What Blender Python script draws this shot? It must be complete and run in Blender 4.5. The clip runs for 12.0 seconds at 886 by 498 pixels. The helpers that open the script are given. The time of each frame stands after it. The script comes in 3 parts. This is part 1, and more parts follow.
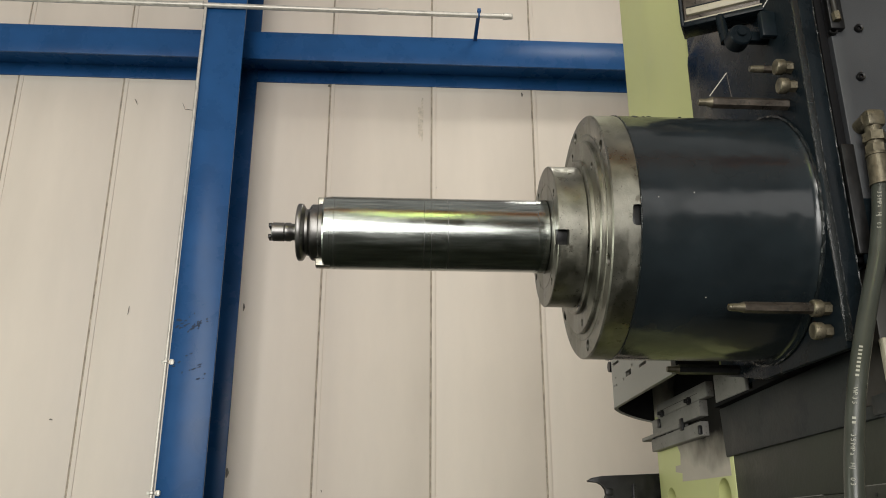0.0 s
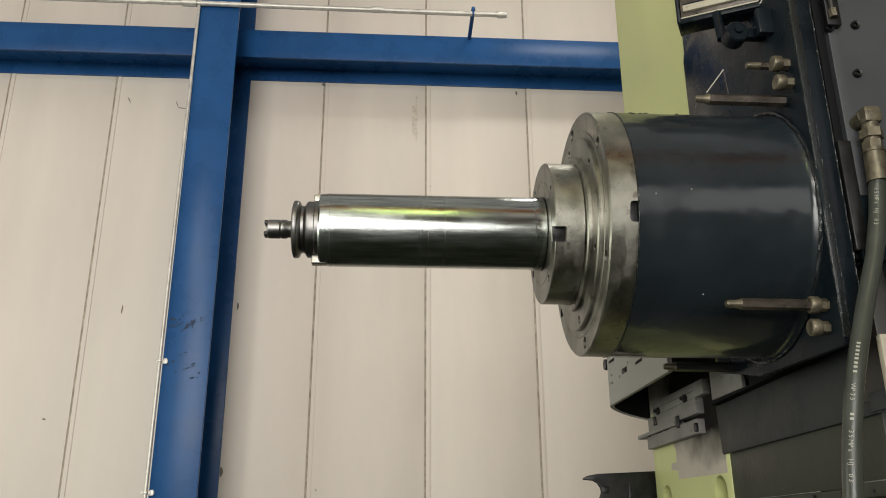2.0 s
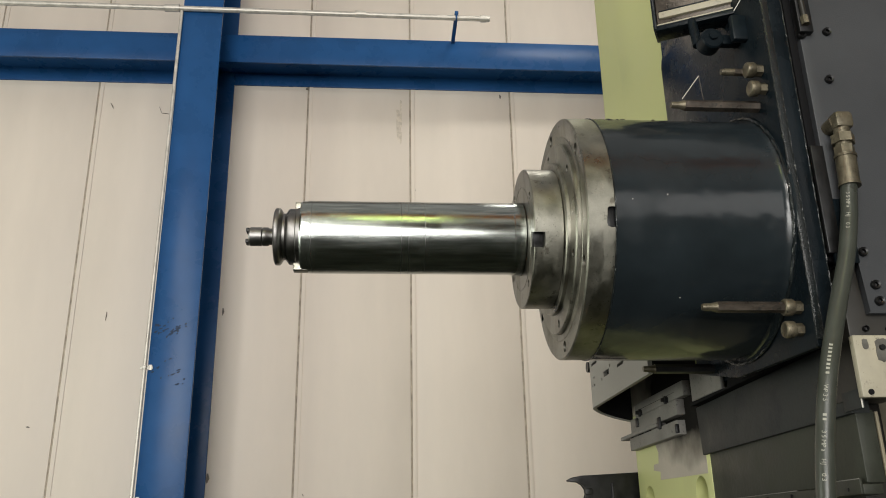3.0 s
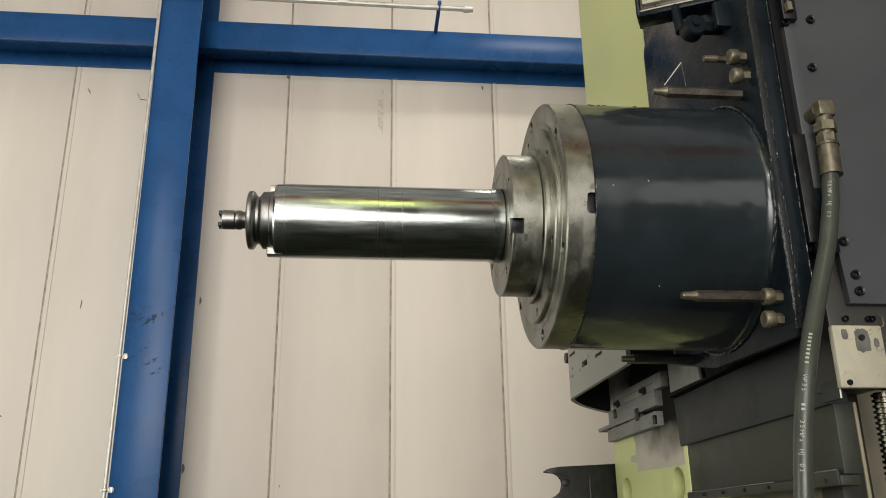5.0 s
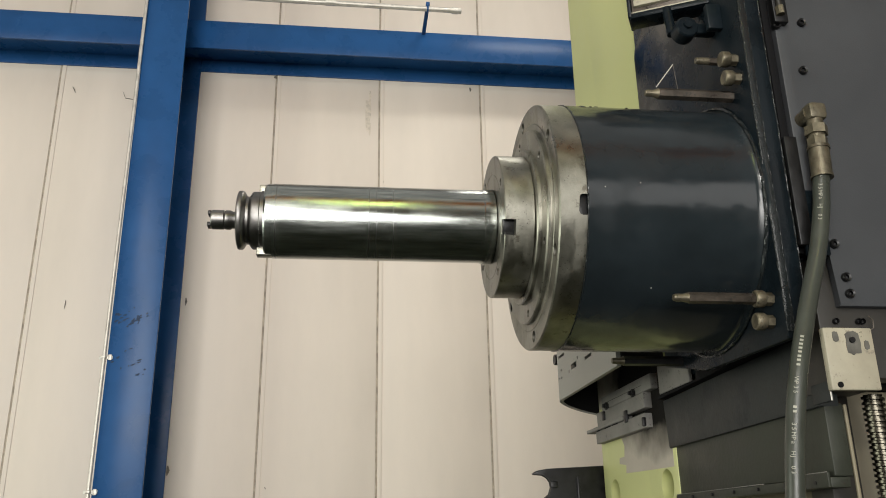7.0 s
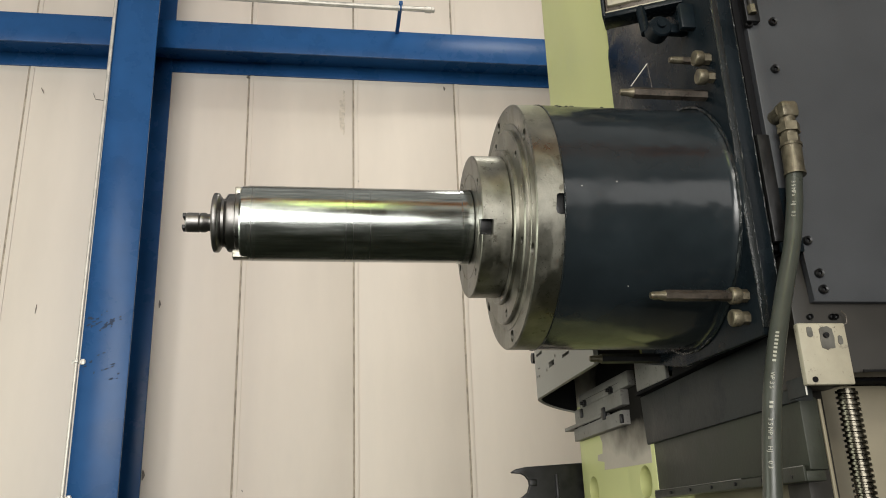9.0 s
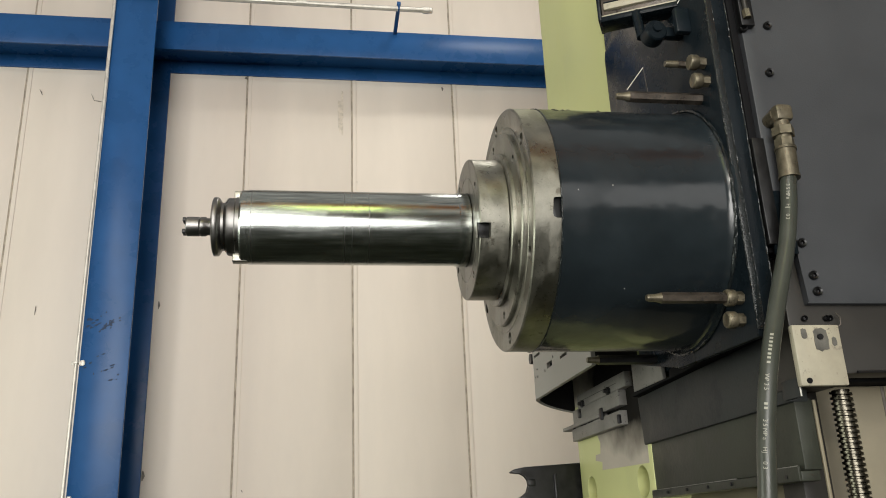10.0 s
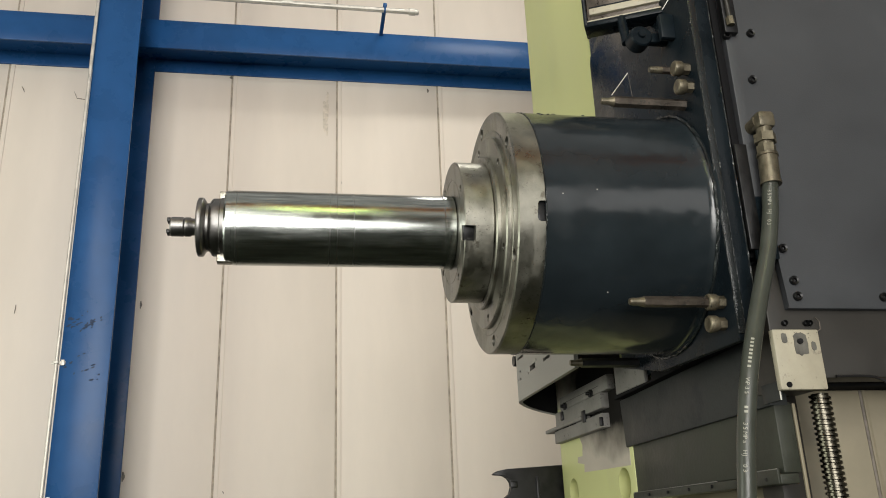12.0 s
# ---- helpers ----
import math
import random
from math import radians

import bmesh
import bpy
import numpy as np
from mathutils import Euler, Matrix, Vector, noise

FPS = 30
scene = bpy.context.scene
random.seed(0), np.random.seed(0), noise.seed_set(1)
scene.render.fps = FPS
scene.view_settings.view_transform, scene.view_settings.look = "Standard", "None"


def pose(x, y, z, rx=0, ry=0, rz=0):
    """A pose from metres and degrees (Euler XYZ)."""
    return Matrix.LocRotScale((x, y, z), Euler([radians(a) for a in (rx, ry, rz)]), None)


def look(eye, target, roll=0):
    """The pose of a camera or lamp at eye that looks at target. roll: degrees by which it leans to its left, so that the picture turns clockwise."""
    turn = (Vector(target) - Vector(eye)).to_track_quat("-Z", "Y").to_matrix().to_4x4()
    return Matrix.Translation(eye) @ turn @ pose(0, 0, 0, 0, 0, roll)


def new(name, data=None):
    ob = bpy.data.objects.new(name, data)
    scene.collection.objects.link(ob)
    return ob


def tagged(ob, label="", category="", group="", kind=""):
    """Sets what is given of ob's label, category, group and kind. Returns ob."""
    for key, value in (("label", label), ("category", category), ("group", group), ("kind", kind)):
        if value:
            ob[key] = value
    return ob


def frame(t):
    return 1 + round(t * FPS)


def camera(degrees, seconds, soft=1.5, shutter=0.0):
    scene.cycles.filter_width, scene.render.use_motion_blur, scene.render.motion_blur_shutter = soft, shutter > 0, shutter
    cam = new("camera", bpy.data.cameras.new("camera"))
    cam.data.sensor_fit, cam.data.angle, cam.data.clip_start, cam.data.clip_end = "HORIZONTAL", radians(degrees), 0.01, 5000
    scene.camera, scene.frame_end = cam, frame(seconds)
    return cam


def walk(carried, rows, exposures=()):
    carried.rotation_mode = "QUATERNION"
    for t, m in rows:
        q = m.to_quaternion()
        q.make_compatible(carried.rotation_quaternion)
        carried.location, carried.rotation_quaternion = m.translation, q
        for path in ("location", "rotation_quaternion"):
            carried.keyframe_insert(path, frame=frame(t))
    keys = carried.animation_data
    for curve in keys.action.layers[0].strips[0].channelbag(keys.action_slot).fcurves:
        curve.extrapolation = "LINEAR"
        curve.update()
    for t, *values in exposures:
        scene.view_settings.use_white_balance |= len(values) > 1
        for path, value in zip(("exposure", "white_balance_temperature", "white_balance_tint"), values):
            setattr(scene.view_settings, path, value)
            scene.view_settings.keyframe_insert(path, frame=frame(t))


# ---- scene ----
cam = camera(56.0, 12.0, soft=1.0)
PATH = [
    (0, (0.055, -0.421, 1.647), (0.169, 1.464, 2.305), -0.1),
    (0.5, (0.051, -0.42, 1.649), (0.166, 1.466, 2.303), -0.0),
    (1, (0.043, -0.418, 1.645), (0.157, 1.469, 2.298), 0.1),
    (1.5, (0.045, -0.408, 1.644), (0.163, 1.479, 2.297), -0.1),
    (2, (0.049, -0.413, 1.645), (0.178, 1.472, 2.301), -0.3),
    (2.5, (0.056, -0.43, 1.648), (0.2, 1.452, 2.309), -0.7),
    (3, (0.061, -0.433, 1.646), (0.222, 1.448, 2.308), -1.1),
    (5, (0.073, -0.397, 1.642), (0.279, 1.485, 2.287), -0.9),
    (5.5, (0.071, -0.391, 1.643), (0.286, 1.49, 2.289), -0.7),
    (6, (0.061, -0.395, 1.644), (0.284, 1.484, 2.292), -0.6),
    (6.5, (0.054, -0.394, 1.644), (0.282, 1.484, 2.292), -0.7),
    (7, (0.063, -0.387, 1.644), (0.302, 1.49, 2.292), -1.0),
    (9, (0.058, -0.385, 1.648), (0.356, 1.485, 2.292), -2.2),
    (9.5, (0.057, -0.392, 1.65), (0.359, 1.478, 2.293), -2.3),
    (10, (0.057, -0.403, 1.651), (0.358, 1.467, 2.293), -2.4),
    (10.5, (0.056, -0.405, 1.646), (0.359, 1.464, 2.288), -2.4),
    (11, (0.063, -0.403, 1.651), (0.377, 1.465, 2.293), -2.4),
    (11.5, (0.063, -0.401, 1.651), (0.39, 1.464, 2.295), -2.4),
    (12, (0.054, -0.409, 1.651), (0.393, 1.454, 2.295), -2.3),
]
walk(cam, [(t, look(eye, target, roll)) for t, eye, target, roll in PATH],
     [(0, 0.02), (2, 0.07), (3, 0.07), (6, 0.19), (9, 0.26), (12, 0.28)])

# ---- light: hall lamps high up, daylight through windows and gates, fill added ----
world = bpy.data.worlds.new("hall_air")
scene.world = world
world.use_nodes = True
world.node_tree.nodes["Background"].inputs["Color"].default_value = (0.9, 0.95, 1.0, 1)
world.node_tree.nodes["Background"].inputs["Strength"].default_value = 0.01


def area_lamp(name, eye, target, sx, sy, power, colour):
    data = bpy.data.lights.new(name, "AREA")
    data.shape, data.size, data.size_y, data.energy, data.color = "RECTANGLE", sx, sy, power, colour
    ob = new(name, data)
    ob.matrix_world = look(eye, target)
    return ob


WARM = (1.0, 0.96, 0.875)
area_lamp("bay_lamp", (1.9, 4.2, 8.0), (1.9, 4.2, 0), 1.2, 0.8, 55, WARM)
# Added fill lamp, tilted at the north wall to brighten it.
area_lamp("bay_lamp", (-2.2, -9.0, 7.6), (1.6, 7.0, 4.0), 2.6, 1.6, 115, WARM)
area_lamp("bay_lamp", (-5.35, -9.0, 8.1), (-2.6, 5.0, 2.0), 1.1, 1.1, 230, WARM)
area_lamp("bay_lamp", (0.3, -4.9, 8.6), (0.3, -4.9, 0), 0.3, 3.6, 50, (0.80, 1.0, 0.22))
area_lamp("daylight", (-2.6, -11.98, 5.2), (-2.6, 0, 5.2), 4.2, 2.0, 330, (1.0, 0.975, 0.925))
area_lamp("daylight", (-2.9, -11.98, 2.1), (-2.9, 0, 2.1), 8.6, 3.6, 1080, (1.0, 0.975, 0.93))
area_lamp("daylight", (6.5, -11.98, 5.7), (6.5, 0, 5.7), 5.6, 5.0, 140, (1.0, 0.97, 0.93))
# Unseen west opening, added to brighten the machine's left-facing sides.
area_lamp("daylight", (-9.98, 0.2, 2.1), (0, 0.2, 2.1), 5.0, 3.6, 300, (0.95, 1.0, 0.86))

# unseen fill light in the roof, added to lighten steel and top faces
area_lamp("roof_light", (-2.0, 0.25, 9.49), (-2.0, 0.25, 0), 12.0, 9.5, 140, (1.0, 0.97, 0.91))

# ---- materials ----


def shader(name, base, rough=0.5, metal=0.0, stain=0.15, scale=3.0, grain=120.0, bump=0.05, coat=0.0, stretch=(1, 1, 1),
           second=None, cover=0.0, rough_var=0.12, by_object=0.0, aniso=0.0, coord="Object", wave=0.0, wave_scale=6.0, spec=0.5,
           pits=0.0, pit_scale=260.0, pit_colour=(0.03, 0.028, 0.024), haze=0.0, haze_scale=4.0, haze_stretch=(1, 1, 1)):
    """A surface with broad stains, fine grain, relief and, where cover is above 0, patches of a second colour."""
    m = bpy.data.materials.new(name)
    m.use_nodes = True
    nt = m.node_tree
    nodes, links = nt.nodes, nt.links
    bsdf = nodes["Principled BSDF"]
    tc = nodes.new("ShaderNodeTexCoord")
    mp = nodes.new("ShaderNodeMapping")
    mp.inputs["Scale"].default_value = stretch
    links.new(tc.outputs[coord], mp.inputs["Vector"])

    def noise_node(sc, detail, rgh=0.6):
        n = nodes.new("ShaderNodeTexNoise")
        n.inputs["Scale"].default_value, n.inputs["Detail"].default_value, n.inputs["Roughness"].default_value = sc, detail, rgh
        links.new(mp.outputs["Vector"], n.inputs["Vector"])
        return n

    def span(socket, a, b, c, d):
        r = nodes.new("ShaderNodeMapRange")
        for key, v in zip(("From Min", "From Max", "To Min", "To Max"), (a, b, c, d)):
            r.inputs[key].default_value = v
        links.new(socket, r.inputs["Value"])
        return r.outputs["Result"]

    broad, fine = noise_node(scale, 5), noise_node(grain, 3)
    value = span(broad.outputs["Fac"], 0.3, 0.7, 1 - stain, 1 + stain)
    hsv = nodes.new("ShaderNodeHueSaturation")
    hsv.inputs["Color"].default_value = (*base, 1)
    links.new(value, hsv.inputs["Value"])
    colour = hsv.outputs["Color"]
    if by_object:
        info = nodes.new("ShaderNodeObjectInfo")
        shift = nodes.new("ShaderNodeHueSaturation")
        links.new(span(info.outputs["Random"], 0, 1, 1 - by_object, 1 + by_object), shift.inputs["Value"])
        links.new(colour, shift.inputs["Color"])
        colour = shift.outputs["Color"]
    if cover:
        patch = noise_node(scale * 2.3, 8, 0.7)
        mix = nodes.new("ShaderNodeMix")
        mix.data_type = "RGBA"
        links.new(span(patch.outputs["Fac"], 0.62 - cover * 0.25, 0.70 - cover * 0.25, 0, 1), mix.inputs["Factor"])
        links.new(colour, mix.inputs["A"])
        mix.inputs["B"].default_value = (*second, 1)
        colour = mix.outputs["Result"]
    if pits:
        speck = noise_node(pit_scale, 4, 0.75)
        where = noise_node(scale * 0.9, 3)
        both = nodes.new("ShaderNodeMath")
        both.operation = "MULTIPLY"
        links.new(span(speck.outputs["Fac"], 0.64 - 0.12 * pits, 0.70 - 0.12 * pits, 0, 1), both.inputs[0])
        links.new(span(where.outputs["Fac"], 0.42, 0.60, 0, 1), both.inputs[1])
        mix = nodes.new("ShaderNodeMix")
        mix.data_type = "RGBA"
        links.new(both.outputs["Value"], mix.inputs["Factor"])
        links.new(colour, mix.inputs["A"])
        mix.inputs["B"].default_value = (*pit_colour, 1)
        colour = mix.outputs["Result"]
    links.new(colour, bsdf.inputs["Base Color"])
    gloss = span(broad.outputs["Fac"], 0.3, 0.7, max(0.03, rough - rough_var), min(1, rough + rough_var))
    if haze:
        hm = nodes.new("ShaderNodeMapping")
        hm.inputs["Scale"].default_value = haze_stretch
        links.new(tc.outputs[coord], hm.inputs["Vector"])
        film = nodes.new("ShaderNodeTexNoise")
        film.inputs["Scale"].default_value, film.inputs["Detail"].default_value = haze_scale, 5.0
        links.new(hm.outputs["Vector"], film.inputs["Vector"])
        total = nodes.new("ShaderNodeMath")
        total.operation = "ADD"
        links.new(gloss, total.inputs[0])
        links.new(span(film.outputs["Fac"], 0.47, 0.55, 0, haze), total.inputs[1])
        gloss = total.outputs["Value"]
    links.new(gloss, bsdf.inputs["Roughness"])
    bsdf.inputs["Metallic"].default_value = metal
    bsdf.inputs["Specular IOR Level"].default_value = spec
    bsdf.inputs["Coat Weight"].default_value = coat
    bsdf.inputs["Coat Roughness"].default_value = 0.12
    if aniso:
        tang = nodes.new("ShaderNodeTangent")
        tang.direction_type, tang.axis = "RADIAL", "X"
        links.new(tang.outputs["Tangent"], bsdf.inputs["Tangent"])
        bsdf.inputs["Anisotropic"].default_value = aniso
    if bump:
        bp = nodes.new("ShaderNodeBump")
        bp.inputs["Strength"].default_value, bp.inputs["Distance"].default_value = bump, 0.004
        links.new(fine.outputs["Fac"], bp.inputs["Height"])
        links.new(bp.outputs["Normal"], bsdf.inputs["Normal"])
        if wave:
            slow = noise_node(wave_scale, 2)
            bw = nodes.new("ShaderNodeBump")
            bw.inputs["Strength"].default_value, bw.inputs["Distance"].default_value = wave, 0.02
            links.new(slow.outputs["Fac"], bw.inputs["Height"])
            links.new(bw.outputs["Normal"], bp.inputs["Normal"])
    return m


M_WALL = shader("cream_wall_panel", (0.74, 0.67, 0.59), 0.55, stain=0.07, scale=1.1, stretch=(1.3, 1, 0.35), grain=60, bump=0.04, by_object=0.02)
M_WALLBACK = shader("wall_core", (0.34, 0.29, 0.235), 0.9, stain=0.25, scale=9)
# Base set very dark so that the steel mirrors a dark floor.
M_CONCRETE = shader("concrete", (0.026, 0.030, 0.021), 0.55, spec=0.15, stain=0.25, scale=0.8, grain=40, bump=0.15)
M_HALL = shader("hall_wall", (0.26, 0.25, 0.22), 0.7, stain=0.1, scale=0.6)
M_ROOF = shader("roof_sheet", (0.42, 0.42, 0.42), 0.6, stain=0.15, scale=0.5)
M_BLUE = shader("blue_gloss_paint", (0.017, 0.082, 0.235), 0.28, spec=0.2, stain=0.14, scale=2.5, grain=180, bump=0.07, rough_var=0.03)
M_ORANGE = shader("orange_crane_paint", (0.85, 0.27, 0.05), 0.4, stain=0.1, scale=2)
M_GALV = shader("galvanised_tube", (0.62, 0.6, 0.55), 0.45, metal=0.5, stain=0.2, scale=12)
M_GREEN = shader("pale_green_paint", (0.59, 0.615, 0.28), 0.45, stain=0.05, scale=2, grain=90, bump=0.04)
M_SLATE = shader("slate_gloss_paint", (0.013, 0.018, 0.0215), 0.15, stain=0.3, scale=5, grain=90, bump=0.03, rough_var=0.04, wave=0.16, wave_scale=9,
                 haze=0.09, haze_scale=5.0, haze_stretch=(1, 1, 1.6))
M_NAVY = shader("oily_navy_paint", (0.006, 0.0095, 0.0125), 0.27, spec=0.14, stain=0.35, scale=9, grain=140, bump=0.12, coat=0.0)
M_PANEL = shader("grey_panel_paint", (0.045, 0.048, 0.053), 0.45, spec=0.35, stain=0.16, scale=3, grain=240, bump=0.12, wave=0.04, wave_scale=4)
M_GREY = shader("dirty_grey_paint", (0.027, 0.030, 0.030), 0.5, spec=0.3, stain=0.3, scale=5, grain=80, bump=0.16,
                second=(0.018, 0.020, 0.023), cover=0.35, pits=0.4, pit_scale=60.0, pit_colour=(0.02, 0.02, 0.018))
M_OILGREY = shader("oily_olive_grey", (0.030, 0.033, 0.025), 0.45, spec=0.3, stain=0.35, scale=6, grain=80, bump=0.14,
                   pits=0.4, pit_scale=50.0, pit_colour=(0.022, 0.022, 0.017))
M_CLAMP = shader("grey_clamp_steel", (0.20, 0.193, 0.18), 0.55, stain=0.3, scale=9, grain=120, bump=0.1, pits=0.3, pit_scale=60.0)
M_LIGHTGREY = shader("light_grey_sheet", (0.32, 0.31, 0.29), 0.5, stain=0.1, scale=6, grain=120, bump=0.05)
M_FACE = shader("machined_flange_steel", (0.265, 0.258, 0.222), 0.35, metal=1.0, stain=0.28, scale=16, grain=160, bump=0.1,
                second=(0.15, 0.14, 0.115), cover=0.14, rough_var=0.1, pits=0.2, pit_scale=170.0, haze=0.12, haze_scale=12.0, haze_stretch=(2.5, 1, 0.6))
M_SHAFT = shader("ground_spindle_steel", (0.34, 0.362, 0.345), 0.15, metal=1.0, stain=0.38, scale=4.0, grain=60, bump=0.04,
                 stretch=(2.2, 26, 26), second=(0.23, 0.24, 0.22), cover=0.22, rough_var=0.04, aniso=0.65,
                 haze=0.05, haze_scale=10.0, haze_stretch=(1.5, 2.0, 2.0))
M_HOLDER = shader("tool_holder_steel", (0.19, 0.185, 0.18), 0.36, metal=1.0, stain=0.3, scale=20, grain=120, bump=0.04)
M_BLACK = shader("black_oxide_steel", (0.02, 0.02, 0.021), 0.4, metal=0.6, stain=0.3, scale=30)
# Near-black for joints, and for fills that stand in for shade.
M_DARK = shader("dark_gap", (0.008, 0.008, 0.009), 0.75, spec=0.1, stain=0.2)
M_ZINC = shader("yellow_zinc_fitting", (0.14, 0.122, 0.085), 0.42, metal=0.6, stain=0.5, scale=30, grain=200, bump=0.15, pits=0.8, pit_scale=300.0)
M_OILROD = shader("oily_brown_stud", (0.065, 0.053, 0.042), 0.35, metal=0.4, stain=0.55, scale=25, grain=150, bump=0.25, pits=0.8, pit_scale=120.0)
M_RUBBER = shader("olive_rubber_hose", (0.042, 0.047, 0.038), 0.36, stain=0.18, scale=14, grain=250, bump=0.1)
M_PRINT = shader("pale_print", (0.33, 0.33, 0.28), 0.6, stain=0.2, scale=60)
M_CREAM = shader("worn_cream_paint", (0.37, 0.34, 0.26), 0.5, stain=0.12, scale=14, grain=90, bump=0.1,
                 second=(0.22, 0.20, 0.16), cover=0.12, pits=0.3, pit_scale=90.0, pit_colour=(0.10, 0.09, 0.07))
M_BARE = shader("scraped_bare_metal", (0.13, 0.125, 0.11), 0.55, metal=0.4, stain=0.3, scale=40)
M_SCREW = shader("ball_screw_steel", (0.085, 0.078, 0.062), 0.27, metal=1.0, stain=0.4, scale=30, rough_var=0.06)
M_GREASY = shader("greasy_beige_face", (0.20, 0.175, 0.12), 0.45, stain=0.2, scale=4, grain=60, bump=0.05,
                  second=(0.2, 0.175, 0.12), cover=0.2)
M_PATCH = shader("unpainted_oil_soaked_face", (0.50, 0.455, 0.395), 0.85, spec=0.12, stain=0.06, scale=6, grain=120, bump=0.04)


def darken_round(material, centre, size, dark):
    """Darkens a surface round one place, with an uneven outline."""
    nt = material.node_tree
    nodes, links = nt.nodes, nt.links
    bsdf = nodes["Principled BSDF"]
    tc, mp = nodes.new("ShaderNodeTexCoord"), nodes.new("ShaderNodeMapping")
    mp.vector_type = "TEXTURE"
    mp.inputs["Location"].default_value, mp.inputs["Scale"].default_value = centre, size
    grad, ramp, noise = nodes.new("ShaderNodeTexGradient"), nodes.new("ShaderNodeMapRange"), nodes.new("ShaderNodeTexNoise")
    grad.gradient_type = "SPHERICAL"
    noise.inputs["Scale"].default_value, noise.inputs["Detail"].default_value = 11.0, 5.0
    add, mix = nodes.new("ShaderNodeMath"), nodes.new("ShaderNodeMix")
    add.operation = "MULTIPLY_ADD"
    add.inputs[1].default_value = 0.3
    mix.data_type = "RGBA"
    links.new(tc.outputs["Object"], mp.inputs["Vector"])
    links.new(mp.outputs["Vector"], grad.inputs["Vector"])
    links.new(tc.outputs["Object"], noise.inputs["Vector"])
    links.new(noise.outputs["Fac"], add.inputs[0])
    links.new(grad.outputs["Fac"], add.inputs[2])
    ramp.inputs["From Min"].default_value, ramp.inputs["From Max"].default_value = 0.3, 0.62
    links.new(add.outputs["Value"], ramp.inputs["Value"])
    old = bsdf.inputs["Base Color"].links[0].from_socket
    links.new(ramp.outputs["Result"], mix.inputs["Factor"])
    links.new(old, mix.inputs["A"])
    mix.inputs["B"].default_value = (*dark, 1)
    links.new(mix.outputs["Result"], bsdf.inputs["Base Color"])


# Near-black blot beside the clamp and up inside the cover.
darken_round(M_PATCH, (1.0, 2.0, 2.14), (1.0, 0.60, 0.36), (0.012, 0.011, 0.01))
M_BROWN = shader("greasy_brown_band", (0.019, 0.017, 0.014), 0.5, stain=0.3, scale=6, grain=60, bump=0.1)
M_SMUDGE = shader("rubbed_dirt", (0.011, 0.03, 0.075), 0.7, stain=0.3, scale=40)
M_MARK = shader("scuff_grey", (0.16, 0.14, 0.12), 0.7, stain=0.3, scale=60)
M_STREAK = shader("faint_drip", (0.63, 0.565, 0.48), 0.6, stain=0.2, scale=30)

# ---- mesh helpers ----


def finish(bm, smooth=32):
    bmesh.ops.recalc_face_normals(bm, faces=bm.faces)
    for e in bm.edges:
        e.smooth = len(e.link_faces) == 2 and e.calc_face_angle(0) < radians(smooth)
    for f in bm.faces:
        f.smooth = True
    return bm


def mesh_of(name, bm, material):
    finish(bm)
    me = bpy.data.meshes.new(name)
    bm.to_mesh(me)
    bm.free()
    me.materials.append(material)
    return me


def thing(name, label, category, group="", kind="", place=(0, 0, 0)):
    ob = new(name)
    ob.location = place
    bpy.context.view_layer.update()
    return tagged(ob, label, category, group, kind)


def part(name, bm, material, parent=None, label=""):
    ob = new(name, mesh_of(name, bm, material))
    if parent:
        ob.parent = parent
        ob.matrix_parent_inverse = Matrix.Translation(-parent.location)
    if label:
        tagged(ob, label)
    return ob


def solid(name, bm, material, label, category, group="", kind=""):
    return tagged(part(name, bm, material), label, category, group, kind)


def box(x0, x1, y0, y1, z0, z1, bevel=0.002, bm=None):
    own = bmesh.new()
    bmesh.ops.create_cube(own, size=1)
    for v in own.verts:
        v.co = ((x0 + x1) / 2 + v.co.x * (x1 - x0), (y0 + y1) / 2 + v.co.y * (y1 - y0), (z0 + z1) / 2 + v.co.z * (z1 - z0))
    if bevel:
        bmesh.ops.bevel(own, geom=own.edges[:], offset=bevel, segments=2, affect="EDGES", profile=0.5)
    return merge(bm, own)


def merge(bm, own):
    if bm is None:
        return own
    me = bpy.data.meshes.new("scratch")
    own.to_mesh(me)
    own.free()
    bm.from_mesh(me)
    bpy.data.meshes.remove(me)
    return bm


def lathe(profile, place=(0, 0, 0), axis="X", segs=96, bm=None):
    """A turned solid: (along, radius) pairs round an axis through place."""
    own = bmesh.new()
    rings = []
    for a, r in profile:
        ring = []
        for i in range(segs if r > 1e-6 else 1):
            w = 2 * math.pi * i / segs
            c, s = r * math.cos(w), r * math.sin(w)
            ring.append(own.verts.new({"X": (a, c, s), "Y": (s, a, c), "Z": (c, s, a)}[axis]))
        rings.append(ring)
    for p, q in zip(rings, rings[1:]):
        for i in range(segs):
            j = (i + 1) % segs
            if len(p) == 1 and len(q) == 1:
                continue
            if len(p) == 1:
                own.faces.new((p[0], q[i], q[j]))
            elif len(q) == 1:
                own.faces.new((p[i], p[j], q[0]))
            else:
                own.faces.new((p[i], p[j], q[j], q[i]))
    for ring in (rings[0], rings[-1]):
        if len(ring) > 1 and rings[0] is not rings[-1]:
            own.faces.new(ring)
    bmesh.ops.translate(own, verts=own.verts, vec=place)
    return merge(bm, own)


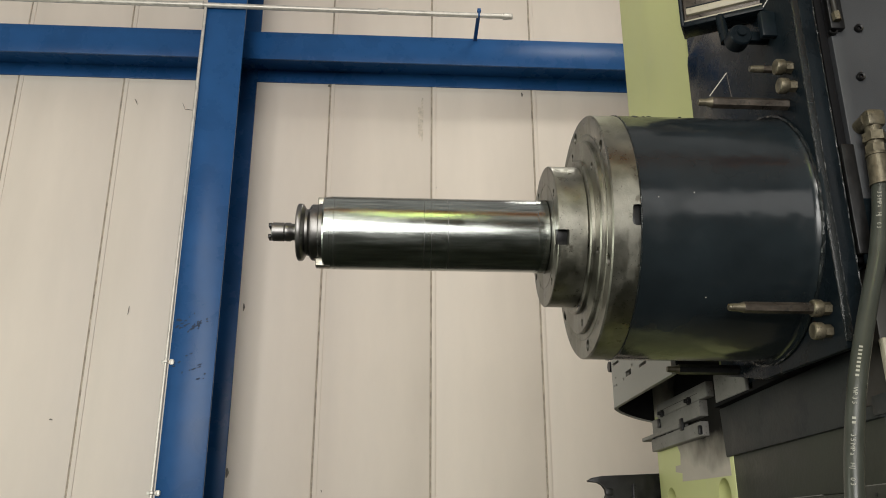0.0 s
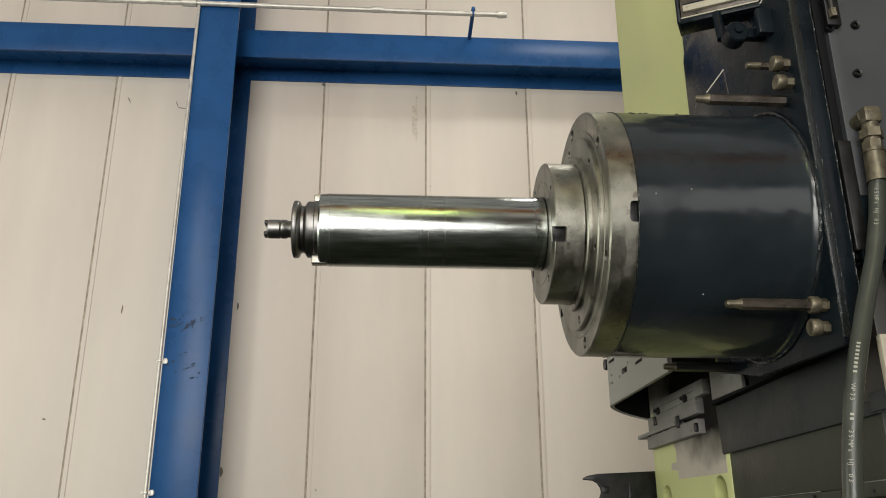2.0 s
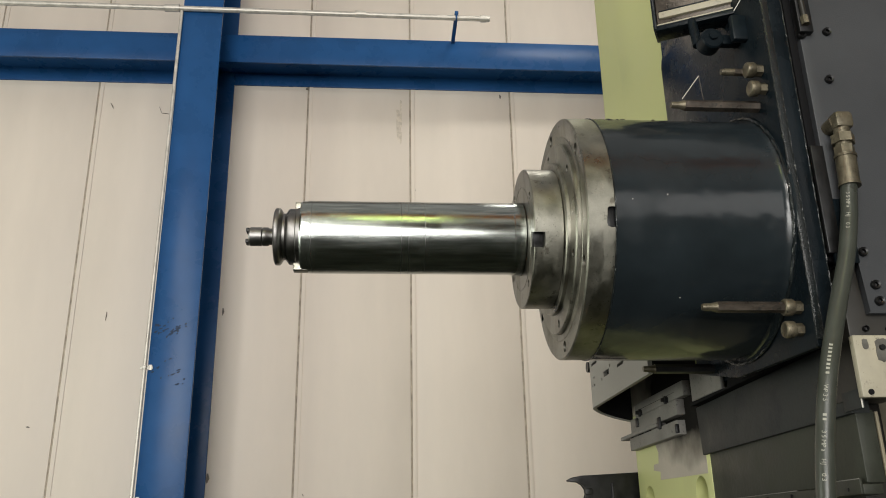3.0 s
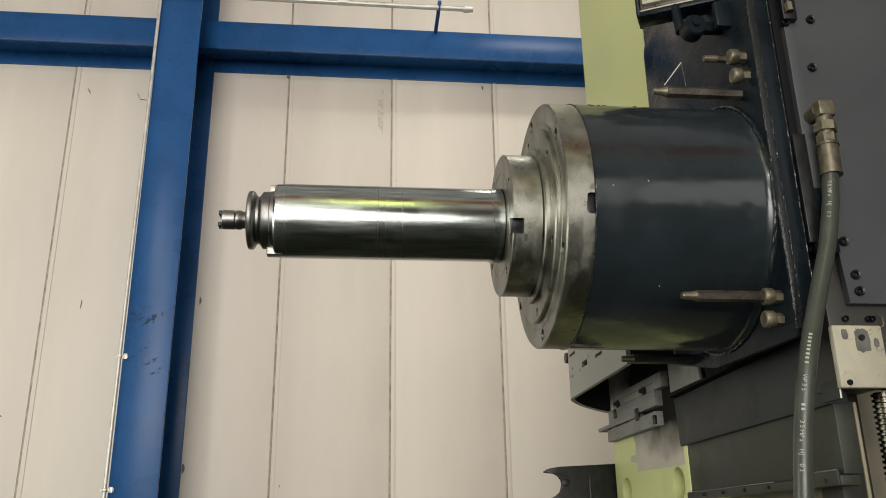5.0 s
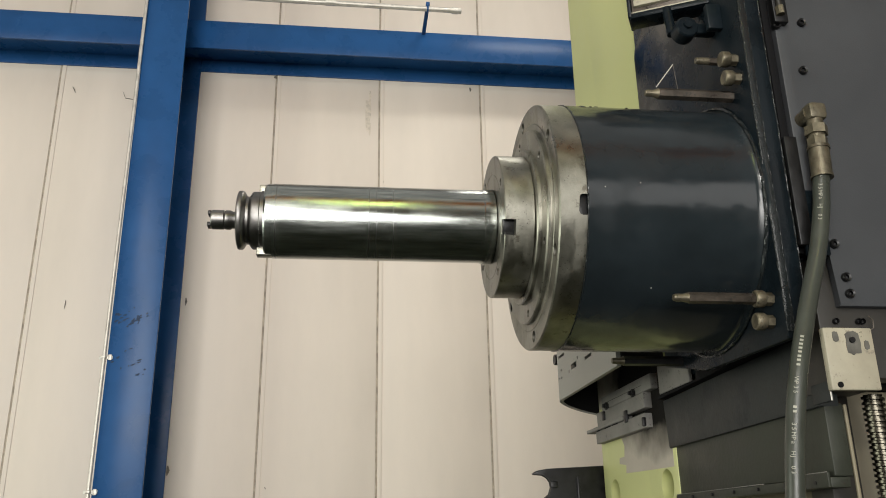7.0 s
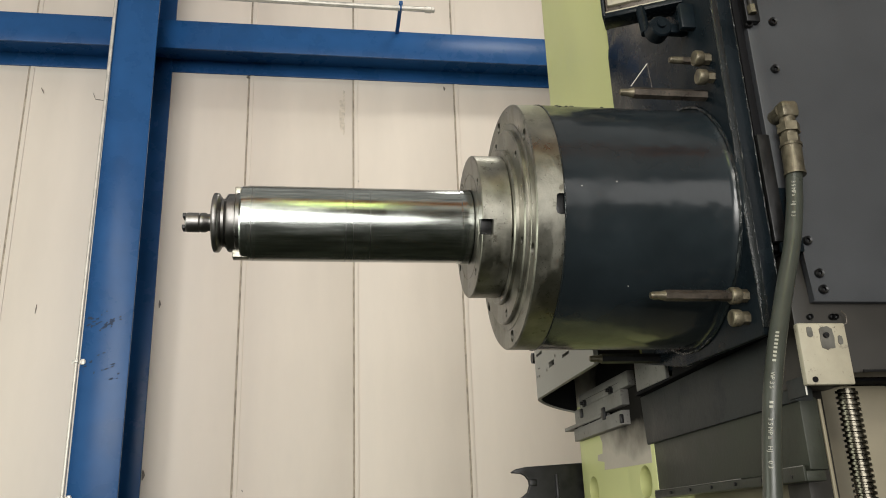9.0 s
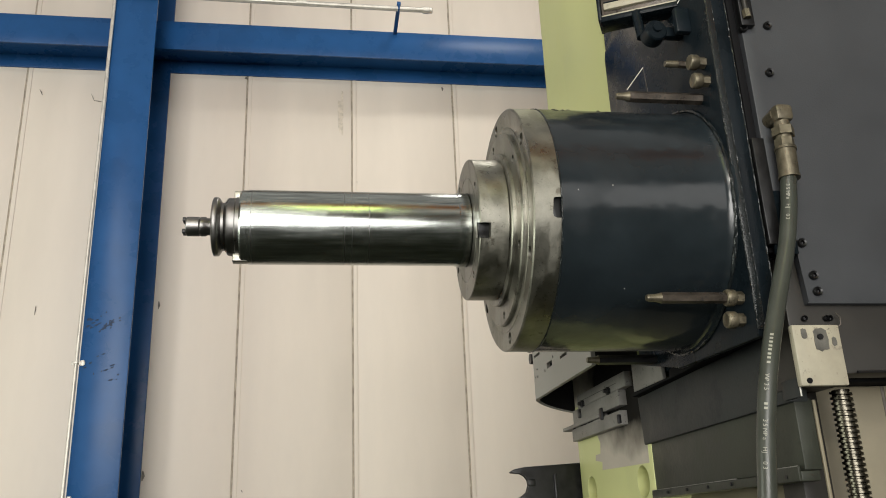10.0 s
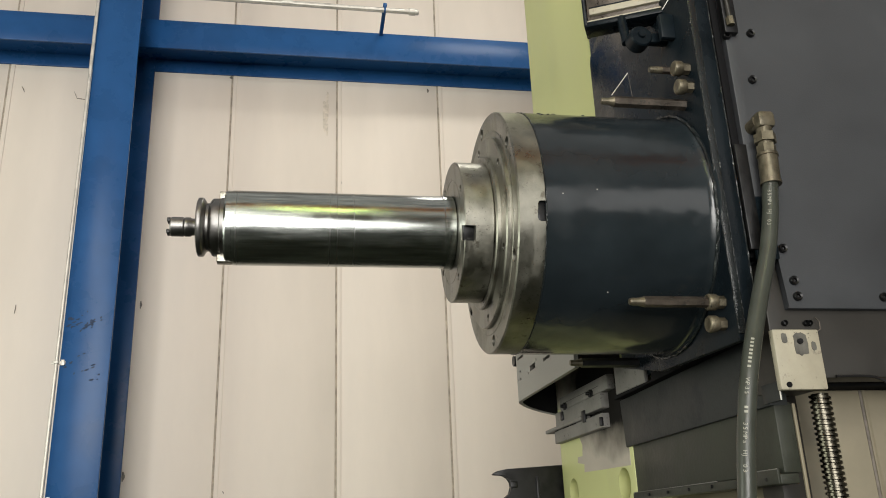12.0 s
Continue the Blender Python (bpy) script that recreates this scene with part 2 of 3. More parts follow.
def prism(points, lo, hi, axis="X", bevel=0.002, bm=None):
    """A polygon pulled along an axis. points: (y, z) for X, (x, z) for Y, (x, y) for Z."""
    own = bmesh.new()

    def at(p, a):
        return {"X": (a, p[0], p[1]), "Y": (p[0], a, p[1]), "Z": (p[0], p[1], a)}[axis]
    low = [own.verts.new(at(p, lo)) for p in points]
    high = [own.verts.new(at(p, hi)) for p in points]
    own.faces.new(low)
    own.faces.new(high[::-1])
    for i in range(len(points)):
        j = (i + 1) % len(points)
        own.faces.new((low[i], high[i], high[j], low[j]))
    if bevel:
        bmesh.ops.bevel(own, geom=own.edges[:], offset=bevel, segments=2, affect="EDGES", profile=0.5)
    return merge(bm, own)


def smooth_path(points, steps=10):
    pts = [Vector(p) for p in points]
    pts = [2 * pts[0] - pts[1]] + pts + [2 * pts[-1] - pts[-2]]
    out = []
    for i in range(1, len(pts) - 2):
        a, b, c, d = pts[i - 1:i + 3]
        for k in range(steps):
            t = k / steps
            out.append(0.5 * (2 * b + (c - a) * t + (2 * a - 5 * b + 4 * c - d) * t * t + (3 * b - a - 3 * c + d) * t ** 3))
    out.append(pts[-2])
    return out


def tube(points, radius, segs=20, bm=None):
    own = bmesh.new()
    rings = []
    side = None
    for i, p in enumerate(points):
        p = Vector(p)
        d = (Vector(points[min(i + 1, len(points) - 1)]) - Vector(points[max(i - 1, 0)])).normalized()
        if side is None:
            side = d.orthogonal().normalized()
        side = (side - d * side.dot(d)).normalized()
        up = d.cross(side)
        rings.append([own.verts.new(p + radius * (math.cos(w) * side + math.sin(w) * up))
                      for w in (2 * math.pi * k / segs for k in range(segs))])
    for p, q in zip(rings, rings[1:]):
        for i in range(segs):
            j = (i + 1) % segs
            own.faces.new((p[i], p[j], q[j], q[i]))
    own.faces.new(rings[0])
    own.faces.new(rings[-1][::-1])
    return merge(bm, own)


def hex_rod(a, b, radius, bm=None, segs=6):
    return tube([a, tuple((Vector(a) + Vector(b)) / 2), b], radius, segs, bm)


def carve(ob, cutter):
    """Takes the solid in the bmesh cutter out of ob."""
    bmesh.ops.recalc_face_normals(cutter, faces=cutter.faces)
    me = bpy.data.meshes.new("cutter")
    cutter.to_mesh(me)
    cutter.free()
    tool = new("cutter", me)
    mod = ob.modifiers.new("carve", "BOOLEAN")
    mod.operation, mod.object, mod.solver = "DIFFERENCE", tool, "EXACT"
    bpy.context.view_layer.update()
    done = bpy.data.meshes.new_from_object(ob.evaluated_get(bpy.context.evaluated_depsgraph_get()))
    ob.modifiers.clear()
    old = ob.data
    ob.data = done
    done.name = old.name
    bpy.data.objects.remove(tool)
    bpy.data.meshes.remove(me)
    bm = bmesh.new()
    bm.from_mesh(done)
    finish(bm)
    bm.to_mesh(done)
    bm.free()
    return ob


# ---- the hall ----
X0, X1, Y0, Y1, TOP = -10.0, 12.0, -12.0, 7.14, 9.5
solid("floor", box(X0, X1, Y0, Y1 + 0.3, -0.2, 0, 0), M_CONCRETE, "very dark concrete workshop floor", "floor", kind="structure")
roof = solid("ceiling", box(X0, X1, Y0, Y1 + 0.3, TOP, TOP + 0.2, 0), M_ROOF, "grey sheet metal hall ceiling with an opening added for fill light", "ceiling", kind="structure")
# Roof opening made only for the added fill light.
carve(roof, box(-8.0, 4.0, -4.5, 5.0, TOP - 0.1, TOP + 0.3, 0))
south = solid("wall_south", box(X0, X1, Y0 - 0.2, Y0, 0, TOP, 0), M_HALL, "plain beige hall wall with two windows and a gate", "wall", kind="structure")
cut = box(-4.7, -0.5, Y0 - 0.3, Y0 + 0.1, 4.2, 6.2, 0)
box(3.7, 9.3, Y0 - 0.3, Y0 + 0.1, 3.2, 8.2, 0, cut)
box(-7.2, 1.4, Y0 - 0.3, Y0 + 0.1, 0.3, 3.9, 0, cut)
carve(south, cut)
west = solid("wall_west", box(X0 - 0.2, X0, Y0, Y1 + 0.3, 0, TOP, 0), M_HALL, "plain beige hall wall with an opening added for fill light", "wall", kind="structure")
# Opening cut only for the added fill light.
carve(west, box(X0 - 0.3, X0 + 0.1, -2.3, 2.7, 0.3, 3.9, 0))
solid("wall_east", box(X1, X1 + 0.2, Y0, Y1 + 0.3, 0, TOP, 0), M_HALL, "plain beige hall wall", "wall", kind="structure")
wall = solid("wall_north", box(X0, X1, Y1 - 0.043, Y1 + 0.3, 0, TOP, 0), M_WALLBACK,
             "cream wall of tall metal-faced panels with vertical joints", "wall", kind="structure")

# ---- blue steel frame on the wall ----
column = thing("steel_column", "tall blue painted steel I-section column before the wall", "column", place=(-1.54, 6.7, 0))
CX0, CX1, CY0, CY1 = -1.732, -1.372, 6.27, 7.09
part("front_flange", box(CX0, CX1, CY0, CY0 + 0.028, 0, TOP, 0.004), M_BLUE, column)
part("back_flange", box(CX0, CX1, CY1 - 0.028, CY1, 0, TOP, 0.004), M_BLUE, column)
part("web", box(-1.562, -1.542, CY0 + 0.028, CY1 - 0.028, 0, TOP, 0), M_BLUE, column)


def wall_beam(x0, x1, label):
    beam = thing("wall_beam", label, "beam", "blue beams along the wall", place=((x0 + x1) / 2, 6.86, 6.02))
    part("front_flange", box(x0, x1, 6.64, 6.66, 6.02, 6.32, 0.003), M_BLUE, beam)
    part("back_flange", box(x0, x1, 7.07, 7.09, 6.02, 6.32, 0.003), M_BLUE, beam)
    part("web", box(x0, x1, 6.66, 7.07, 6.155, 6.175, 0), M_BLUE, beam)
    return beam


wall_beam(X0, -1.563, "blue painted steel beam running along the wall behind the column")
wall_beam(-1.541, X1, "blue painted steel beam running along the wall to the machine")

conduit = thing("conduit", "thin galvanised steel conduit tube with a closed end", "conduit", place=(-1.0, 6.24, 6.32))
part("tube", tube([(X0, 6.24, 6.322), (-1.9, 6.24, 6.322), (1.06, 6.24, 6.310)], 0.025, 16), M_GALV, conduit)
part("end_socket", lathe([(1.03, 0.0), (1.03, 0.033), (1.085, 0.033), (1.09, 0.028), (1.115, 0.028), (1.12, 0.023), (1.12, 0)], (0, 6.24, 6.310), segs=20), M_GALV, conduit)
part("coupling", lathe([(-1.89, 0.0), (-1.89, 0.035), (-1.76, 0.035), (-1.76, 0)], (0, 6.24, 6.322), segs=20), M_GALV, conduit)
for jx in (-4.4, -0.1):
    part("coupling", lathe([(jx - 0.05, 0.0), (jx - 0.05, 0.031), (jx + 0.05, 0.031), (jx + 0.05, 0)], (0, 6.24, 6.32), segs=20), M_GALV, conduit)
drop = thing("conduit", "thin galvanised conduit tube clipped down the column edge", "conduit", place=(-1.745, 6.25, 1))
part("tube", tube([(-1.738, 6.245, 6.30), (-1.742, 6.247, 5.2), (-1.748, 6.247, 3.5), (-1.751, 6.247, 1.0)], 0.0145, 16), M_GALV, drop)
for cz in (1.98, 2.985):
    clip = box(-1.79, -1.69, 6.262, 6.27, cz - 0.014, cz + 0.014, 0.002)
    box(-1.768, -1.734, 6.226, 6.262, cz - 0.012, cz + 0.012, 0.006, clip)
    box(-1.722, -1.694, 6.252, 6.262, cz - 0.022, cz + 0.022, 0.003, clip)
    part("pipe_clip", clip, M_GALV, drop)
bracket = thing("pipe_bracket", "small blue angle bracket holding the conduit on the beam", "bracket", place=(0.8, 6.6, 6.3))
part("arm", prism([(6.65, 6.325), (6.65, 6.29), (6.215, 6.345), (6.215, 6.375)], 0.785, 0.82, "X", 0.003), M_BLUE, bracket)
part("hook", tube([(0.80, 6.24, 6.36), (0.80, 6.205, 6.33), (0.80, 6.215, 6.29), (0.80, 6.25, 6.285)], 0.009, 10), M_BLUE, bracket)

# rubbed dirt on the column's face
rng = random.Random(21)
for k in range(46):
    cx, cz = rng.uniform(-1.70, -1.44), rng.gauss(3.29, 0.04) if k < 34 else rng.gauss(2.96, 0.05)
    w, h = rng.uniform(0.005, 0.024), rng.uniform(0.003, 0.012)
    pts = [(cx + w * math.cos(a) * rng.uniform(0.5, 1.2), cz + h * math.sin(a) * rng.uniform(0.4, 1.3) + 0.3 * w * math.cos(a)) for a in (2 * math.pi * n / 11 for n in range(11))]
    part("dirt_smudge", prism(pts, 6.2694 - 0.00003 * k, 6.272, "Y", 0), M_SMUDGE, column)
# marks on the wall
marks = [(-2.56, 5.79, -2.53, 5.73, 0.010), (-2.09, 5.76, -2.06, 5.69, 0.006), (-2.06, 5.69, -1.98, 5.68, 0.006),
         (-2.36, 3.66, -2.365, 3.58, 0.007), (-2.92, 2.635, -2.89, 2.63, 0.014), (-1.362, 2.23, -1.362, 2.15, 0.028),
         (-0.66, 6.0, -0.63, 5.99, 0.03), (1.32, 5.985, 1.325, 5.94, 0.02), (-1.33, 3.7, -1.33, 3.63, 0.02), (-0.55, 2.05, -0.54, 2.03, 0.008)]
for ax, az, bx, bz, w in marks:
    d = Vector((bx - ax, 0, bz - az)).normalized()
    n = Vector((-d.z, 0, d.x)) * w / 2
    a, b = Vector((ax, 0, az)), Vector((bx, 0, bz))
    mid = (a + b) / 2 + n * 0.5
    part("scuff_mark", prism([(v.x, v.z) for v in (a - n * 0.3, mid - n, b - n * 0.2, b + n * 0.3, mid + n, a + n * 0.5)], 7.083, 7.0895, "Y", 0), M_MARK, wall)
rng = random.Random(4)
streak = bmesh.new()
for k in range(14):
    cx = 0.285 + rng.uniform(-0.02, 0.02)
    z1 = rng.uniform(5.5, 5.96)
    z0 = z1 - rng.uniform(0.06, 0.2)
    w = rng.uniform(0.006, 0.014)
    prism([(cx - w, z1), (cx + w, z1 - 0.01), (cx + w * 0.8, z0 + 0.02), (cx, z0), (cx - w * 0.7, z0 + 0.03)], 7.086 - 0.0001 * k, 7.0895, "Y", 0, streak)
part("drip_streak", streak, M_STREAK, wall)
crack = bmesh.new()
pts = [(0.405, 5.42), (0.425, 5.3), (0.432, 5.18), (0.436, 5.05), (0.43, 4.95), (0.44, 4.9), (0.418, 4.86), (0.41, 4.74)]
for p, q in zip(pts, pts[1:]):
    prism([(p[0], p[1]), (p[0] + 0.006, p[1]), (q[0] + 0.006, q[1]), (q[0], q[1])], 7.086, 7.0895, "Y", 0, crack)
part("sealant_crack", crack, M_MARK, wall)

# ---- overhead crane, mirrored in the steel ----
crane = thing("overhead_crane", "orange painted overhead crane girder under the roof", "crane", place=(0, -2.6, 7.26))
part("girder", box(X0, X1, -2.80, -2.40, 7.3, 9.2, 0.01), M_ORANGE, crane)
part("lower_flange", box(X0, X1, -2.87, -2.33, 7.26, 7.3, 0.004), M_ORANGE, crane)

# ---- machine column ----
mcol = thing("machine_column", "pale green painted machine column with round side holes", "machine column", place=(1.7, 2.2, 0))
side = part("casting", box(1.0, 2.6, 1.90, 2.575, 0, 5.2, 0.006), M_GREEN, mcol)
cut = bmesh.new()
for hy, hz in ((2.455, 1.765), (1.985, 1.765), (2.455, 1.2), (1.985, 1.2)):
    lathe([(0.95, 0.0), (0.95, 0.046), (1.12, 0.046), (1.12, 0)], (0, hy, hz), segs=32, bm=cut)
carve(side, cut)
# Grey plate on the green side, repeating the clamp's stepped outline lower down.
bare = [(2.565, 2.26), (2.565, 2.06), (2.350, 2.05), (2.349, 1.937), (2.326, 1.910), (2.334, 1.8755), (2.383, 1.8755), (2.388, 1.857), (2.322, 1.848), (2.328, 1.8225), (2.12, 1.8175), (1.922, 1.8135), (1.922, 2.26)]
part("bare_patch", prism(bare, 0.9990, 1.003, "X", 0), M_PATCH, mcol, "grey patch in the clamp's stepped outline, darker towards its top")
part("front_way", box(1.101, 2.5, 1.24, 1.90, 0, 1.912, 0.004), M_GREASY, mcol, "greasy beige front guideway face")
part("way_groove", box(1.264, 1.270, 1.2385, 1.241, 0, 1.911, 0), M_MARK, mcol)
part("way_lip", box(1.2705, 1.279, 1.2365, 1.241, 0, 1.911, 0.001), M_GREASY, mcol)
# Black box put into the gap above the way for its shade.
part("way_wiper", box(1.103, 2.4, 1.19, 1.30, 1.9125, 1.99, 0.004), M_DARK, mcol, "black fill in place of the shaded gap above the way")
# Dark brown here carries the shade of the recess beside the screw.
part("way_strip", box(1.036, 1.10, 1.22, 1.30, 0, 1.90, 0.002), M_BROWN, mcol)

# ---- headstock ----
AY, AZ = 1.377, 2.3087
head = thing("spindle_headstock", "dark grey boring machine headstock with a round spindle housing", "machine head", place=(1.0, 1.5, 1.74))
plate = part("mounting_plate", prism([(1.09, 1.988), (1.47, 1.998), (1.60, 2.028), (1.708, 2.05), (1.708, 2.985), (1.698, 3.008), (1.66, 3.03), (1.60, 3.042), (1.09, 3.042)], 0.917, 0.932, "X", 0.004), M_NAVY, head,
             "oily dark navy mounting plate")
part("backing_plate", prism([(1.092, 2.008), (1.47, 2.012), (1.60, 2.06), (1.70, 2.09), (1.70, 3.6), (1.092, 3.6)], 0.9335, 0.968, "X", 0.003), M_NAVY, head)
# Dark strip that paints the shaded gap between plate and panel.
part("seal_strip", box(0.9835, 1.0015, 1.112, 1.1585, 2.17, 3.6, 0.002), M_DARK, head)
part("side_casting", box(0.985, 1.9, 1.16, 1.86, 2.03, 3.6, 0.006), M_NAVY, head)
part("front_panel", prism([(1.041, 2.058), (2.4, 2.058), (2.4, 3.6), (1.003, 3.6), (1.003, 2.165), (1.041, 2.165)], 1.10, 1.16, "Y", 0.003), M_PANEL, head, "flat dark grey front panel")
part("lower_band", prism([(1.0, 1.917), (2.4, 1.917), (2.4, 2.057), (1.039, 2.057), (1.039, 2.163), (1.0, 2.163)], 1.115, 1.17, "Y", 0.003), M_BROWN, head, "greasy brown strip")
part("side_box", prism([(1.148, 1.868), (1.934, 1.863), (1.948, 2.0), (1.148, 2.015)], 0.9945, 1.035, "X", 0.004), M_GREY, head)
part("lower_box", box(1.003, 1.042, 1.15, 1.93, 1.7365, 1.875, 0.003), M_OILGREY, head)
part("lower_rail", box(0.994, 1.035, 1.152, 1.917, 1.7155, 1.736, 0.003), M_OILGREY, head)
# Dark block painted in for the shade under the headstock.
part("under_gap", prism([(1.15, 2.0157), (1.93, 2.001), (1.93, 2.0115), (1.66, 2.0115), (1.655, 2.0295), (1.15, 2.0295)], 0.974, 1.03, "X", 0), M_DARK, head)
# Top edge of the lower rail, worn bright.
for y0, y1 in ((1.42, 1.91),):
    part("worn_edge", box(0.9932, 0.998, y0, y1, 1.7360, 1.7378, 0.0005), M_CLAMP, head, "thin bright edge strip")
# Box edge, worn bright.
part("worn_edge", box(1.0425, 1.049, 1.147, 1.153, 1.40, 1.872, 0.0015), M_GREASY, head, "thin bright edge strip")
part("clip_plate", box(0.9905, 0.9965, 1.10, 1.165, 1.872, 1.91, 0.0015), M_GREY, head)
# Pale strip that paints the glint on the clip's corner.
part("worn_edge", box(0.9895, 0.9925, 1.0985, 1.1005, 1.872, 1.905, 0.0005), M_GALV, head, "thin bright edge strip")
part("loose_cable", tube(smooth_path([(1.12, 1.10, 1.918), (1.20, 1.095, 1.915), (1.235, 1.09, 1.895), (1.25, 1.09, 1.885), (1.27, 1.09, 1.90), (1.33, 1.095, 1.92)]), 0.003, 8), M_BLACK, head, "loose black cable")
part("small_plate", box(0.9905, 0.996, 1.155, 1.25, 1.7165, 1.7455, 0.001), M_OILGREY, head)
part("worn_edge", box(0.9898, 0.9925, 1.156, 1.249, 1.7440, 1.7460, 0.0006), M_CLAMP, head, "thin bright edge strip")
part("stub_block", box(0.973, 0.9845, 1.70, 1.912, 2.012, 2.095, 0.002), M_CLAMP, head)
for k in range(6):
    y = 1.20 + k * 0.12
    part("rail_bolt", lathe([(0.989, 0), (0.989, 0.004), (0.995, 0.004), (0.995, 0)], (0, y, 1.727), segs=12), M_BLACK, head)

housing = part("housing", lathe([(0.544, 0.0), (0.544, 0.2805), (0.545, 0.2815), (0.896, 0.2815), (0.905, 0.2828), (0.912, 0.2862), (0.917, 0.291), (0.92, 0.296), (0.92, 0)],
                                (0, AY, AZ), segs=160), M_SLATE, head, "glossy dark slate painted round housing")
flange = part("flange", lathe([(0.45, 0), (0.466, 0.10), (0.466, 0.175), (0.4685, 0.178), (0.476, 0.178), (0.476, 0.220), (0.479, 0.223), (0.486, 0.223), (0.4862, 0.236),
                               (0.4875, 0.238), (0.4875, 0.240), (0.486, 0.2425), (0.486, 0.2775), (0.489, 0.2806), (0.5433, 0.2806), (0.544, 0.280), (0.544, 0)],
                              (0, AY, AZ), segs=160), M_FACE, head, "bare machined steel flange with bolt holes")


def ring_point(angle, radius):
    """Angle in degrees from the camera's side (-y), upwards."""
    a = radians(angle)
    return AY - radius * math.cos(a), AZ + radius * math.sin(a)


OUTER, INNER = (30, 90, 150, -150, -90, -30), (30, 90, 150, -150, -90, -28)
cut = bmesh.new()
for a in OUTER:
    y, z = ring_point(a, 0.255)
    lathe([(0.47, 0), (0.47, 0.0135), (0.525, 0.0135), (0.525, 0)], (0, y, z), segs=20, bm=cut)
for a in INNER:
    y, z = ring_point(a, 0.203)
    lathe([(0.46, 0), (0.46, 0.0092), (0.505, 0.0092), (0.505, 0)], (0, y, z), segs=16, bm=cut)
y, z = ring_point(-10, 0.2806)
box(0.526, 0.55, y - 0.006, y + 0.03, z - 0.022, z + 0.022, 0.008, cut)
carve(flange, cut)
# Black box inside the notch, put there for the notch's shade.
y, z = ring_point(-10, 0.2806)
part("notch_floor", box(0.5262, 0.5436, y + 0.005, y + 0.029, z - 0.0215, z + 0.0215, 0.001), M_BLACK, flange, "black fill for the shade in the rim notch")
for a in OUTER:
    y, z = ring_point(a, 0.255)
    part("cap_screw", lathe([(0.512, 0.0), (0.512, 0.005), (0.506, 0.005), (0.506, 0.0105), (0.5245, 0.0115), (0.5245, 0)], (0, y, z), segs=16), M_BLACK, flange)
collar = part("collar", lathe([(0.400, 0.086), (0.400, 0.118), (0.4008, 0.119), (0.4008, 0.121), (0.400, 0.122), (0.400, 0.1605), (0.402, 0.1625), (0.464, 0.1625), (0.466, 0.1605), (0.466, 0.086), (0.400, 0.086)],
                              (0, AY, AZ), segs=128), M_FACE, head, "bare steel collar with a square key slot")
cut = bmesh.new()
for a in (25, 115, -65, -155):
    y, z = ring_point(a, 0.138)
    lathe([(0.385, 0), (0.385, 0.0085), (0.425, 0.0085), (0.425, 0)], (0, y, z), segs=16, bm=cut)
own = box(0.384, 0.424, -0.03, 0.03, -0.0165, 0.0165, 0.002)
bmesh.ops.transform(own, matrix=pose(0, 0, 0, 20, 0, 0), verts=own.verts)
sy, sz = ring_point(-20, 0.155)
bmesh.ops.translate(own, verts=own.verts, vec=(0, sy, sz))
merge(cut, own)
carve(collar, cut)
# Black block that darkens the slot in place of its own shade.
own = box(0.4015, 0.424, 0.012, 0.031, -0.0164, 0.0164, 0.001)
bmesh.ops.transform(own, matrix=Matrix.Translation((0, sy, sz)) @ pose(0, 0, 0, 20, 0, 0), verts=own.verts)
part("key_slot_floor", own, M_BLACK, collar)

# lumpy weld round the housing's foot, beads along the plate's edges, added for glints
M_BEAD = shader("glossy_lumpy_paint", (0.012, 0.015, 0.016), 0.15, stain=0.2, scale=20, grain=380, bump=0.22, rough_var=0.04)


def bead(points, radius, seed, lump=0.2):
    r = random.Random(seed)
    bm = tube(points, radius, 8)
    for v in bm.verts:
        v.co += Vector([r.uniform(-lump, lump) * radius for _ in range(3)])
    return bm


ring = [(0.912, AY + 0.290 * math.cos(a), AZ + 0.290 * math.sin(a)) for a in (2 * math.pi * k / 220 for k in range(221))]
part("weld_bead", bead(ring, 0.0032, 3, 0.4), M_BEAD, head, "glossy lumpy weld bead")
for k, (bx, by, r0) in enumerate(((0.9185, 1.0902, 0.0014), (0.9325, 1.0898, 0.0017), (0.967, 1.0925, 0.0015))):
    part("paint_bead", bead([(bx, by, 2.004 + 0.006 * n) for n in range(150)], r0, 11 + k, 0.5), M_BEAD, head, "glossy bead of paint")
part("plate_edge", box(0.9178, 0.9318, 1.0872, 1.0902, 2.003, 3.03, 0.0008), M_BEAD, head)
for px, pz in ((0.581, 2.296), (0.655, 2.307), (0.687, 2.111)):
    py = AY - math.sqrt(0.2815 ** 2 - (pz - AZ) ** 2)
    part("paint_chip", lathe([(py - 0.0006, 0), (py - 0.0005, 0.0011), (py + 0.001, 0.0014), (py + 0.001, 0)], (px, 0, pz), "Y", 8), M_GALV, head)

# Flat glossy lumps added along the housing's top to catch glints.
rng = random.Random(17)
for k in range(22):
    a = radians(rng.uniform(52, 84))
    px = rng.choice((rng.uniform(0.552, 0.60), rng.uniform(0.60, 0.90)))
    run = bmesh.new()
    bmesh.ops.create_icosphere(run, subdivisions=2, radius=1.0)
    w, h = rng.uniform(0.003, 0.012), rng.uniform(0.002, 0.005)
    turn = Matrix.Translation((px, AY - 0.2815 * math.cos(a), AZ + 0.2815 * math.sin(a))) @ Matrix.Rotation(-a, 4, "X")
    bmesh.ops.transform(run, matrix=turn @ Matrix.Diagonal((w, 0.0018, h, 1)), verts=run.verts)
    part("paint_run", run, M_BEAD, head)
rim = [(0.5452, AY + 0.2815 * math.cos(a), AZ + 0.2815 * math.sin(a)) for a in (2 * math.pi * k / 260 for k in range(261))]
part("paint_edge", bead(rim, 0.0011, 5, 0.8), M_BEAD, head, "uneven paint edge behind the flange")

